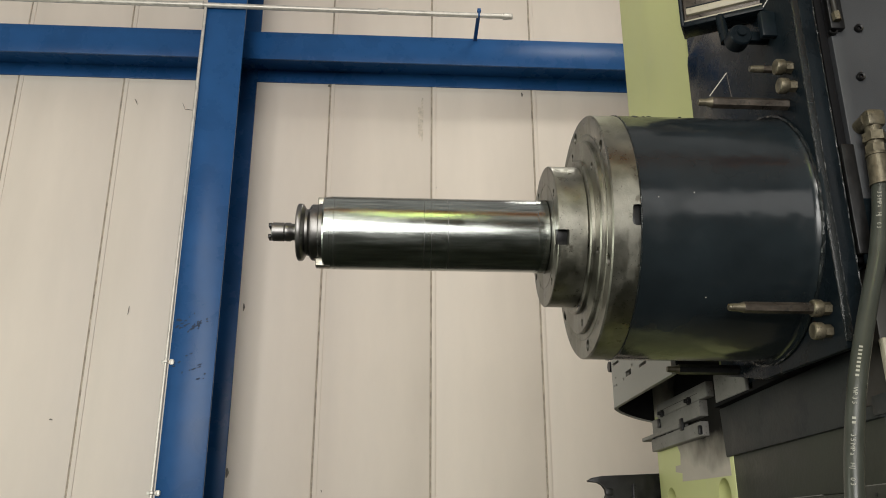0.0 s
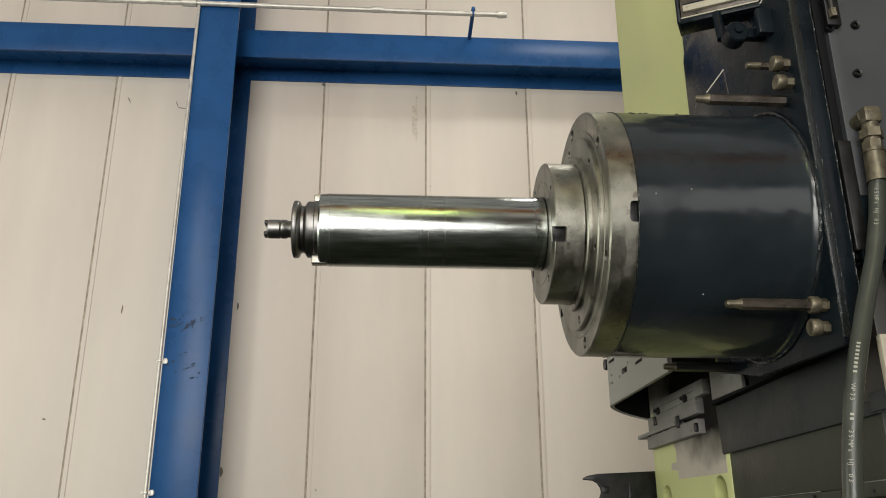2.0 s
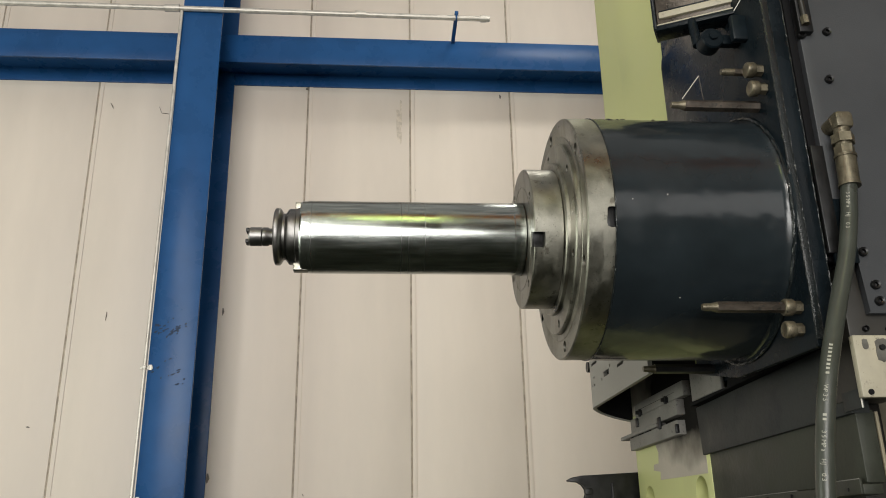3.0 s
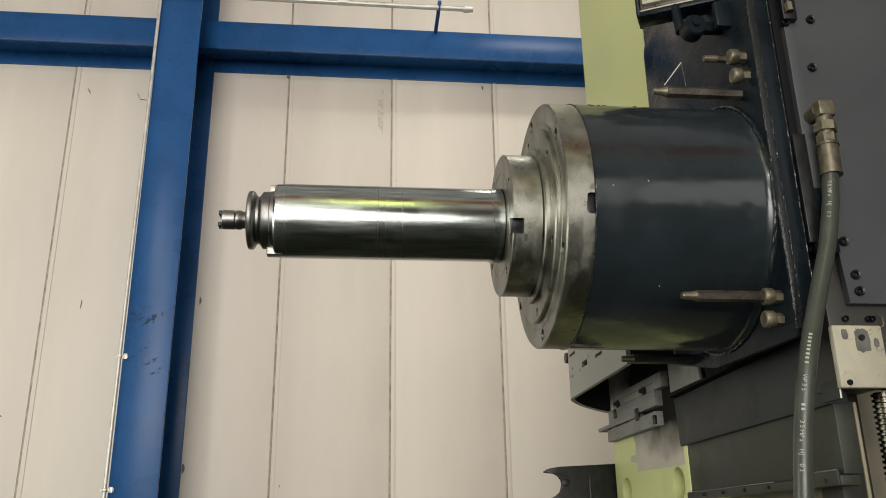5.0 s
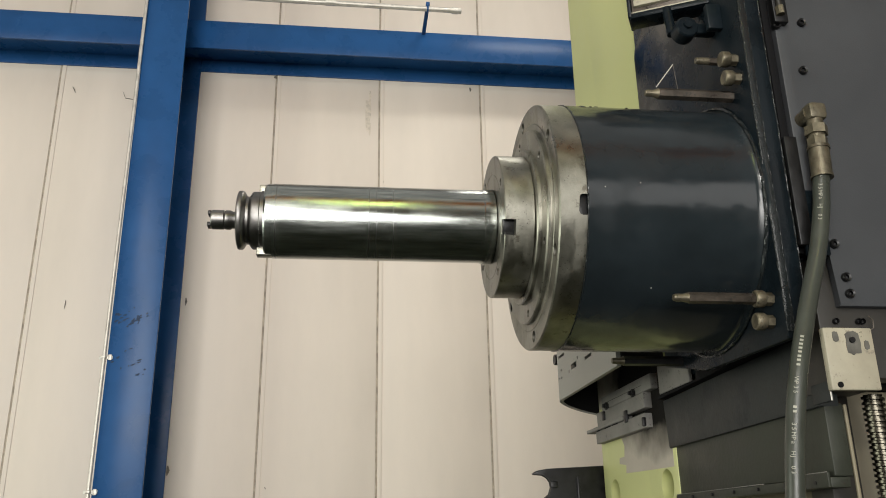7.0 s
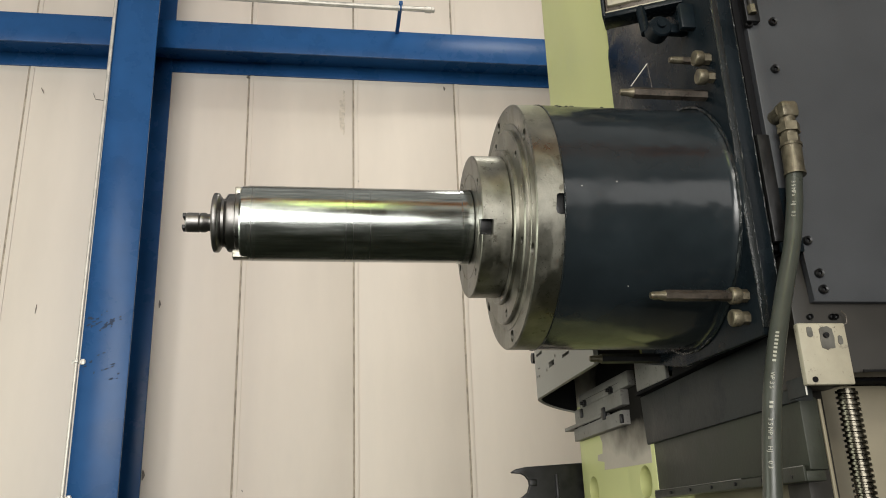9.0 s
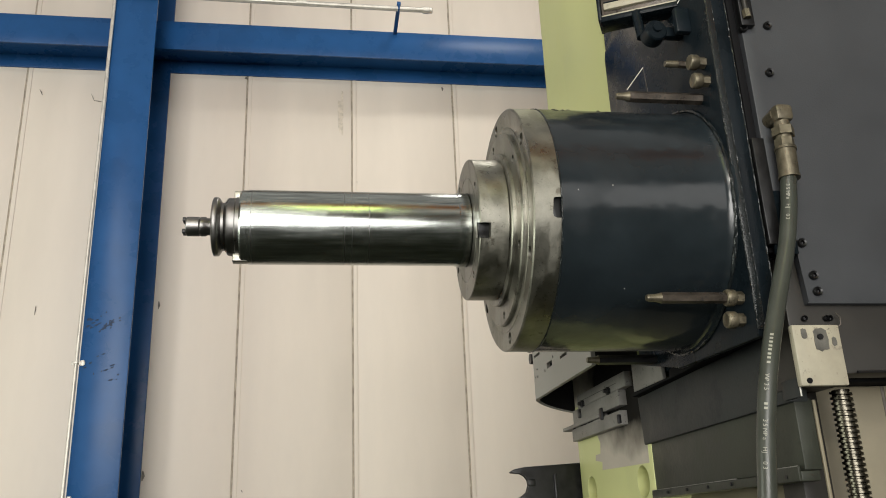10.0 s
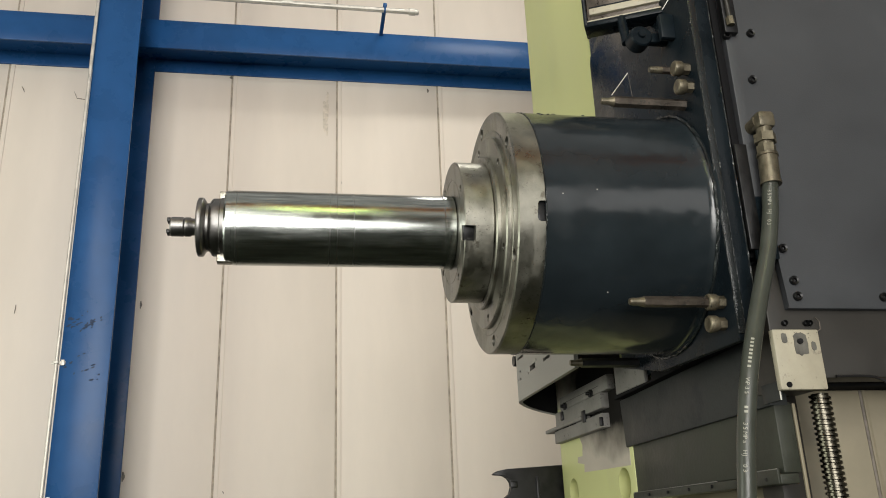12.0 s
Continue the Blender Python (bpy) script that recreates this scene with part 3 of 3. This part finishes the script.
# studs and bolts on the mounting plate
def plate_bolt(y, z, length=0.034, r=0.0185):
    b = part("hex_bolt", hex_rod((0.917, y, z), (0.917 - length * 0.45, y, z), r * 0.72), M_ZINC, plate, "dull yellow zinc bolt")
    base, end = 0.917 - length * 0.45, 0.917 - length
    bm = lathe([(end + 0.002, 0.0), (end + 0.001, r * 0.55), (end, r * 0.74), (end + 0.0015, r * 0.88), (end + 0.004, r * 0.95), (base - 0.003, r * 0.95), (base, r * 0.85), (base, 0)], (0, y, z), segs=28)
    part("bolt_head", bm, M_ZINC, b)


for y, z in ((1.130, 2.626), (1.126, 2.577), (1.130, 2.078), (1.138, 2.034)):
    plate_bolt(y, z, 0.038, 0.0185)


def stud(x0, x1, y, z, r=0.0125, material=M_OILROD):
    s = part("long_stud", hex_rod((x0 + 0.03, y, z), (x1, y, z), r), material, plate, "oily brown hexagonal stud")
    part("stud_tip", lathe([(x0, 0.0), (x0, 0.0065), (x0 + 0.006, 0.008), (x0 + 0.018, 0.008), (x0 + 0.03, r * 0.92), (x0 + 0.032, 0)], (0, y, z), segs=14), M_ZINC, s)


stud(0.712, 0.880, 1.130, 2.078, 0.0115)
stud(0.735, 0.917, 1.60, 2.046, 0.0125, M_BLACK)
stud(0.832, 0.917, 1.150, 2.632, 0.009)
stud(0.715, 0.917, 1.17, 2.556, 0.0130)

# knuckle joint and lug on the plate, with the rail end above
knuckle = part("knuckle_joint", lathe([(1.20, 0.0), (1.20, 0.024), (1.204, 0.027), (1.238, 0.027), (1.238, 0)], (0.850, 0, 2.757), "Y", 32), M_NAVY, plate)
part("knuckle_pin", lathe([(1.194, 0.0), (1.194, 0.010), (1.201, 0.011), (1.201, 0)], (0.850, 0, 2.760), "Y", 20), M_NAVY, knuckle)
part("knuckle_arm", box(0.862, 0.917, 1.203, 1.225, 2.742, 2.768, 0.004), M_NAVY, knuckle)
part("knuckle_stem", hex_rod((0.832, 1.25, 2.765), (0.832, 1.262, 2.845), 0.0115, segs=14), M_NAVY, knuckle)
part("lug", box(0.882, 0.918, 1.163, 1.182, 2.730, 2.796, 0.004), M_NAVY, plate)
part("wire", tube([(0.745, 1.175, 2.575), (0.790, 1.175, 2.635)], 0.0012, 6), M_GALV, plate)
part("wire", tube([(0.790, 1.175, 2.635), (0.793, 1.176, 2.60), (0.796, 1.178, 2.572)], 0.0009, 6), M_OILROD, plate)
part("wire", tube([(0.895, 1.17, 2.81), (0.925, 1.13, 2.86)], 0.0012, 6), M_GALV, plate)

rail = thing("guide_rail", "oily steel guide rail with bright worn edges", "rail", place=(0.752, 1.30, 2.835))


def rail_part(name, x0, x1, y0, y1, z0, z1, material, label=""):
    bm = box(x0, x1, y0, y1, z0, z1, 0.002)
    bmesh.ops.transform(bm, matrix=pose(0.752, 1.30, 2.835, 0, 0, -27), verts=bm.verts)
    return part(name, bm, material, rail, label)


rail_part("channel", 0.006, 0.19, 0.006, 0.06, 0.006, 0.6, M_OILROD)
rail_part("lower_strip", 0.0, 0.19, -0.004, 0.05, 0.0, 0.014, M_NAVY)
rail_part("edge_strip", 0.004, 0.19, -0.002, 0.02, 0.0145, 0.019, M_CREAM, "worn bright edge")
rail_part("bright_strip", 0.012, 0.19, -0.003, 0.02, 0.034, 0.052, M_CREAM, "worn bright strip")
rail_part("upper_strip", 0.012, 0.19, -0.002, 0.02, 0.0525, 0.057, M_NAVY)
rail_part("end_plate", -0.004, 0.005, -0.006, 0.06, 0.004, 0.6, M_NAVY)

# screws on the front panel
def panel_screw(x, z, y=1.10, r=0.0095):
    s = part("cap_screw", lathe([(0, 0.0), (-0.001, 0.0045), (-0.007, 0.0048), (-0.0085, r * 0.9), (-0.007, r), (0.002, r), (0.002, 0)], (x, y, z), "Y", 20), M_BLACK, head, "black socket screw")
    return s


for x, z in ((1.066, 2.710), (1.050, 2.588), (1.063, 2.117), (1.065, 2.083), (1.263, 2.083), (1.05, 2.187), (1.006, 2.70)):
    panel_screw(x, z)
panel_screw(1.034, 2.030, 1.115, 0.006)
panel_screw(1.082, 2.030, 1.115, 0.006)
panel_screw(1.09, 2.030, 1.115, 0.006)
part("panel_hook", tube([(1.10, 1.105, 2.04), (1.105, 1.10, 2.03), (1.104, 1.10, 2.015), (1.098, 1.105, 2.01)], 0.0014, 8), M_OILROD, head)
part("cover_strip", box(0.996, 1.028, 1.083, 1.10, 2.70, 3.6, 0.002), M_BLACK, head)
line = part("grease_line", tube(smooth_path([(1.0, 1.078, 3.3), (1.004, 1.078, 2.9), (1.008, 1.078, 2.735)]), 0.006, 12), M_BROWN, head, "thin brown grease line")
part("line_nut", hex_rod((1.008, 1.078, 2.735), (1.009, 1.078, 2.715), 0.0095), M_ZINC, line)
part("side_bracket", box(0.972, 1.0, 1.085, 1.10, 2.18, 2.42, 0.002), M_BLACK, head)
part("side_bracket", box(0.985, 1.035, 1.088, 1.10, 2.16, 2.30, 0.002), M_NAVY, head)

# cream block with the ball screw under it
block = part("screw_bracket", box(0.985, 1.086, 1.082, 1.098, 1.889, 2.010, 0.003), M_CREAM, head, "cream painted bracket, scraped to bare metal")
part("nut_housing", box(0.992, 1.086, 1.099, 1.19, 1.893, 2.008, 0.003), M_BROWN, block)
rng = random.Random(9)


def scrape(cx, cz, w, h):
    pts = []
    for k in range(18):
        a = 2 * math.pi * k / 18
        q = max(abs(math.cos(a)), abs(math.sin(a)))
        pts.append((cx + w * math.cos(a) / q ** 0.8 * rng.uniform(0.85, 1.1), cz + h * math.sin(a) / q ** 0.8 * rng.uniform(0.85, 1.1)))
    part("scraped_patch", prism(pts, 1.0805, 1.0835, "Y", 0), M_BARE, block)


scrape(1.043, 1.980, 0.0155, 0.0235)
scrape(1.070, 1.976, 0.005, 0.009)
scrape(1.008, 1.992, 0.006, 0.010)
part("bolt_hole", lathe([(1.079, 0), (1.079, 0.0055), (1.083, 0.0055), (1.083, 0)], (1.002, 0, 1.899), "Y", 16), M_DARK, block)
part("cap_screw", lathe([(1.076, 0), (1.076, 0.0055), (1.081, 0.006), (1.081, 0)], (1.040, 0, 1.985), "Y", 14), M_BLACK, block)

screw = bmesh.new()
turns, per, pitch, sx0, sy0 = 110, 20, 0.0105, 1.098, 1.135
rows = []
for k in range(turns * per + 1):
    w = 2 * math.pi * k / per
    zc = 1.89 - pitch * k / per
    c, s = math.cos(w), math.sin(w)
    rows.append([screw.verts.new((sx0 + r * c, sy0 + r * s, zc + dz)) for r, dz in ((0.0212, 0.0), (0.0212, -0.0048), (0.0165, -0.0062), (0.0165, -0.0092), (0.0212, -pitch))])
for p, q in zip(rows, rows[1:]):
    for i in range(4):
        screw.faces.new((p[i], p[i + 1], q[i + 1], q[i]))
bscrew = thing("ball_screw", "oily steel feed screw hanging under the cream bracket", "feed screw", place=(sx0, sy0, 0.7))
part("thread", screw, M_SCREW, bscrew)
part("core", lathe([(0.0, 0.0), (0.0, 0.0164), (1.888, 0.0164), (1.888, 0)], (sx0, sy0, 0), "Z", 24), M_SCREW, bscrew)

# ---- boring spindle with its tool holder ----
spindle = thing("boring_spindle", "ground steel boring spindle with oily streaks and wear rings", "spindle", place=(0.2, AY, AZ))
part("quill", lathe([(-0.108, 0.0), (-0.108, 0.079), (-0.104, 0.0820), (-0.092, 0.0822), (-0.0915, 0.0831), (0.372, 0.0831), (0.374, 0.0845), (0.398, 0.0845), (0.400, 0.0831), (0.44, 0.0831), (0.44, 0)],
                    (0, AY, AZ), segs=128), M_SHAFT, spindle)
for sgn in (1, -1):
    part("drive_key", box(-0.124, -0.09, AY - 0.0125, AY + 0.0125, AZ + sgn * 0.0735 - 0.009, AZ + sgn * 0.0735 + 0.009, 0.002), M_FACE, spindle, "small square drive key")
for wx, ww in ((-0.082, 0.0005), (0.118, 0.0005), (0.134, 0.0003), (0.171, 0.0004)):
    part("wear_ring", lathe([(wx - ww, 0.0828), (wx - ww, 0.08318), (wx + ww, 0.08318), (wx + ww, 0.0828), (wx - ww, 0.0828)], (0, AY, AZ), segs=96), M_HOLDER, spindle, "thin dark wear ring")
holder = thing("tool_holder", "dark steel tool holder with a grooved rim and slotted stud", "tool holder", place=(-0.15, AY, AZ))
part("rim", lathe([(-0.168, 0.0), (-0.168, 0.060), (-0.166, 0.0645), (-0.164, 0.0655), (-0.157, 0.0655), (-0.1545, 0.064), (-0.148, 0.0535), (-0.1425, 0.0535), (-0.136, 0.063), (-0.133, 0.0643), (-0.119, 0.0643),
                   (-0.117, 0.0665), (-0.109, 0.0665), (-0.109, 0)], (0, AY, AZ), segs=96), M_HOLDER, holder)
stud_ob = part("stud", lathe([(-0.226, 0.0), (-0.226, 0.0195), (-0.223, 0.0215), (-0.198, 0.0215), (-0.196, 0.0198), (-0.194, 0.0215), (-0.184, 0.0215), (-0.180, 0.0190), (-0.168, 0.0190), (-0.168, 0)], (0, AY, AZ), segs=48), M_HOLDER, holder)
for sgn in (1, -1):
    part("prong", box(-0.233, -0.225, AY - 0.012, AY + 0.012, AZ + sgn * 0.0135 - 0.0045, AZ + sgn * 0.0135 + 0.0045, 0.0015), M_BLACK, stud_ob)

# ---- side cover, way clamps and stop arm by the column ----
cover = thing("sheet_cover", "light grey sheet metal cover with square cut-outs", "cover", place=(0.85, 2.2, 2.08))
CX, CYF, CR = 0.822, 2.592, 0.165
arc = [radians(v) for v in range(0, 91, 10)]
outline = [(CX, 1.82), (CX, CYF - CR)] + [(CX + CR * (1 - math.cos(a)), CYF - CR + CR * math.sin(a)) for a in arc] + [(1.03, CYF)]
inner = [(1.03, CYF - 0.013)] + [(CX + CR - (CR - 0.013) * math.cos(a), CYF - CR + (CR - 0.013) * math.sin(a)) for a in arc[::-1]] + [(CX + 0.013, CYF - CR), (CX + 0.013, 1.82)]


def sheet(points, z0):
    bm = prism(points, z0, 2.40, "Z", 0)
    for v in bm.verts:
        if v.co.z < 2.2:
            v.co.z -= max(0, v.co.x - CX - 0.02) * 0.2
    return bm


shell = part("shell", sheet(outline + inner, 2.076), M_LIGHTGREY, cover)
# Black sheet lining the cover, so its inside stays as dark as shade.
part("lining", sheet(inner + [(x + 0.003 if x < 0.99 else x, y - 0.003) for x, y in inner[::-1]], 2.080), M_DARK, cover, "black lining in place of the shaded inside")
cut = bmesh.new()
for hy, hz, w, h in ((2.243, 2.160, 0.032, 0.009), (2.39, 2.221, 0.040, 0.005), (2.08, 2.157, 0.036, 0.005), (2.30, 2.150, 0.005, 0.005), (2.195, 2.176, 0.005, 0.005),
                       (2.40, 2.173, 0.008, 0.003), (2.40, 2.147, 0.008, 0.004), (2.43, 2.149, 0.007, 0.004), (2.464, 2.152, 0.007, 0.003)):
    box(CX - 0.01, CX + 0.02, hy - w, hy + w, hz - h, hz + h, 0, cut)
carve(shell, cut)
# Black lid, added to keep the inside dark.
part("top", prism(inner, 2.27, 2.28, "Z", 0), M_DARK, cover)
part("side_roller", lathe([(CX + 0.004, 0), (CX + 0.004, 0.019), (CX + 0.045, 0.022), (CX + 0.045, 0)], (0, 2.50, 2.230), segs=20), M_BLACK, cover)

clamp = thing("way_clamp", "grey steel guideway clamp bolted to the green column", "clamp", place=(0.95, 2.1, 1.92))
part("upper_plate", box(0.976, 1.0, 1.985, 2.462, 2.0430, 2.0877, 0.002), M_CLAMP, clamp)
part("plate_seam", box(0.9755, 0.977, 2.06, 2.455, 2.0635, 2.0645, 0), M_DARK, clamp)
part("middle_plate", box(0.974, 1.0, 2.045, 2.520, 1.9945, 2.0420, 0.002), M_CLAMP, clamp)
part("thin_plate", box(0.966, 1.0, 2.225, 2.630, 1.9812, 1.9935, 0.0015), M_CLAMP, clamp)
part("lower_plate", box(0.974, 1.0, 2.052, 2.545, 1.9370, 1.9800, 0.002), M_CLAMP, clamp)
for y, z in ((2.394, 2.0500), (2.126, 2.0510)):
    bolt = part("hex_bolt", hex_rod((0.966, y, z), (0.98, y, z), 0.0125), M_BLACK, clamp)
    part("bolt_tip", lathe([(0.956, 0), (0.956, 0.0055), (0.966, 0.0065), (0.966, 0)], (0, y, z), segs=14), M_BLACK, bolt)
# Two pins; the third black box stands in for a dark notch.
for y, z, w, h in ((2.435, 2.022, 0.012, 0.015), (2.208, 1.990, 0.012, 0.019), (2.056, 1.954, 0.006, 0.014)):
    part("end_pin", box(0.967, 0.979, y - w, y + w, z - h, z + h, 0.003), M_BLACK, clamp)
for y0, y1 in ((2.30, 2.36), (2.375, 2.44), (2.50, 2.53)):
    part("oil_seam", box(0.9725, 0.975, y0, y1, 1.9785, 1.9825, 0.0008), M_DARK, clamp)

arm = thing("stop_arm", "black steel stop arm with a hooked end", "arm", place=(0.9, 2.6, 1.75))
hookpts = [(1.02, 1.868), (0.80, 1.858), (0.765, 1.852), (0.748, 1.843), (0.752, 1.838), (0.785, 1.838), (0.802, 1.828), (0.813, 1.812), (0.815, 1.795), (0.806, 1.77), (0.79, 1.758), (0.77, 1.752), (0.775, 1.70), (1.02, 1.70)]
part("blade", prism(hookpts, 2.59, 2.62, "Y", 0.002), M_BLACK, arm)
part("pad", box(0.808, 0.835, 2.582, 2.592, 1.792, 1.815, 0.003), M_BLACK, arm)
part("rib", box(0.905, 0.915, 2.583, 2.592, 1.72, 1.83, 0.002), M_BLACK, arm)

# ---- hydraulic hose ----
hose = thing("hydraulic_hose", "olive rubber hydraulic hose with pale print and zinc fittings", "hose", place=(0.98, 1.02, 2.4))
HOSE = smooth_path([(1.028, 1.064, 2.327), (1.020, 1.063, 2.287), (1.012, 1.06, 2.249), (0.984, 1.05, 2.160), (0.937, 1.035, 2.049), (0.877, 1.0, 1.919), (0.853, 1.0, 1.816), (0.837, 1.0, 1.718), (0.822, 1.01, 1.55), (0.83, 1.02, 1.3), (0.9, 1.08, 1.05)], 10)
part("rubber_tube", tube(HOSE, 0.0165, 24), M_RUBBER, hose)
FIT_TOP, FIT_LOW = Vector((1.037, 1.067, 2.479)), Vector((1.0285, 1.064, 2.317))


def along(k):
    """A place on the line of the fittings, k metres above the ferrule's mouth."""
    return FIT_LOW + (FIT_TOP - FIT_LOW).normalized() * k


part("ferrule", tube([along(0.0), along(0.002), along(0.006), along(0.018), along(0.05), along(0.064), along(0.066)], 0.0205, 28), M_ZINC, hose, "crimped zinc ferrule")
part("ferrule_lip", tube([along(0.0), along(0.003), along(0.006)], 0.022, 28), M_ZINC, hose)
part("ferrule_shoulder", tube([along(0.064), along(0.068), along(0.07)], 0.0225, 28), M_ZINC, hose)
part("swivel_nut", hex_rod(along(0.071), along(0.09), 0.0205), M_ZINC, hose)
part("adapter_neck", tube([along(0.09), along(0.095), along(0.1)], 0.0165, 20), M_ZINC, hose)
part("adapter_nut", hex_rod(along(0.097), along(0.117), 0.0235), M_ZINC, hose)
part("neck", tube([along(0.117), along(0.125), along(0.134)], 0.0165, 20), M_ZINC, hose)
e = along(0.15)
elbow = part("elbow", box(e.x - 0.02, e.x + 0.02, e.y - 0.02, e.y + 0.02, e.z - 0.02, e.z + 0.018, 0.009), M_ZINC, hose, "zinc elbow fitting")
part("elbow_neck", lathe([(e.y, 0), (e.y, 0.016), (1.105, 0.016), (1.105, 0)], (e.x - 0.008, 0, e.z), "Y", 20), M_ZINC, elbow)


def letters(words, start, size=0.0105, gap=0.0081):
    """Print that runs down the hose, letter by letter."""
    run = [0.0]
    for p, q in zip(HOSE, HOSE[1:]):
        run.append(run[-1] + (q - p).length)
    out = bmesh.new()
    s = start
    for ch in words:
        i = max(k for k in range(len(run) - 1) if run[k] <= s)
        d = (HOSE[i + 1] - HOSE[i]).normalized()
        at = HOSE[i] + d * (s - run[i])
        toward = Vector((-0.56, -0.80, -0.2))
        toward = (toward - d * toward.dot(d)).normalized()
        up = toward.cross(d)
        turn = Matrix((d, up, toward)).transposed().to_4x4()
        own = bmesh.new()
        if ch == "|":
            bmesh.ops.create_cube(own, size=1)
            for v in own.verts:
                v.co = (v.co.x * 0.0042 + 0.004, v.co.y * 0.0062 + 0.0040, v.co.z * 0.0006)
        elif ch != " ":
            fc = bpy.data.curves.new("print", "FONT")
            fc.body, fc.size, fc.extrude = ch, size, 0.0004
            ob = new("print", fc)
            bpy.context.view_layer.update()
            me = bpy.data.meshes.new_from_object(ob.evaluated_get(bpy.context.evaluated_depsgraph_get()))
            own.from_mesh(me)
            bpy.data.objects.remove(ob)
            bpy.data.curves.remove(fc)
            bpy.data.meshes.remove(me)
        bmesh.ops.translate(own, verts=own.verts, vec=(-0.004, -0.004, 0))
        bmesh.ops.transform(own, matrix=Matrix.Translation(at + toward * 0.0168) @ turn, verts=own.verts)
        merge(out, own)
        s += gap
    return out


for start, words in ((0.035, ("35MPa", "HJ", "03")), (0.392, ("||||||||", "", "WP35", "", "||", "", "35MPa", "HJ", "03"))):
    for word in words:
        if word:
            part("print", letters(word, start), M_PRINT, hose, "pale print on the hose")
        start += 0.0081 * (len(word) + 1)

# ---- panels of the wall ----
PITCH = 1.028
panel_mesh = None
M_SEAL = shader("grey_joint_sealant", (0.39, 0.345, 0.28), 0.8, stain=0.5, scale=9, grain=60, bump=0.2)
rng = random.Random(31)
seal = bmesh.new()
last = None
for k in range(191):
    z = k * (TOP - 0.02) / 190
    mid, half = rng.uniform(-0.0012, 0.0012), rng.uniform(0.0058, 0.0095)
    row = [seal.verts.new((mid + dx * half, dy, z)) for dx, dy in ((-1, 0.0), (-0.4, -0.003), (0.4, -0.003), (1, 0.0), (1, 0.012), (-1, 0.012))]
    for i in range(6) if last else ():
        seal.faces.new((last[i], last[(i + 1) % 6], row[(i + 1) % 6], row[i]))
    last = row
seal_mesh = mesh_of("sealant", seal, M_SEAL)
for k in range(-9, 12):
    x = -0.632 + PITCH * k
    if panel_mesh is None:
        bm = box(0.0085, PITCH - 0.0085, -0.028, 0.028, 0, TOP - 0.01, 0.005)
        box(0.0088, 0.046, -0.034, -0.02, 0, TOP - 0.01, 0.002, bm)
        panel_mesh = mesh_of("panel", bm, M_WALL)
    ob = new("panel", panel_mesh)
    ob.parent = wall
    ob.location = (x, 7.118, 0.005)
    ob = new("sealant", seal_mesh)
    ob.parent = wall
    ob.location = (x, 7.0965, 0.005 + 0.01 * (k % 2))
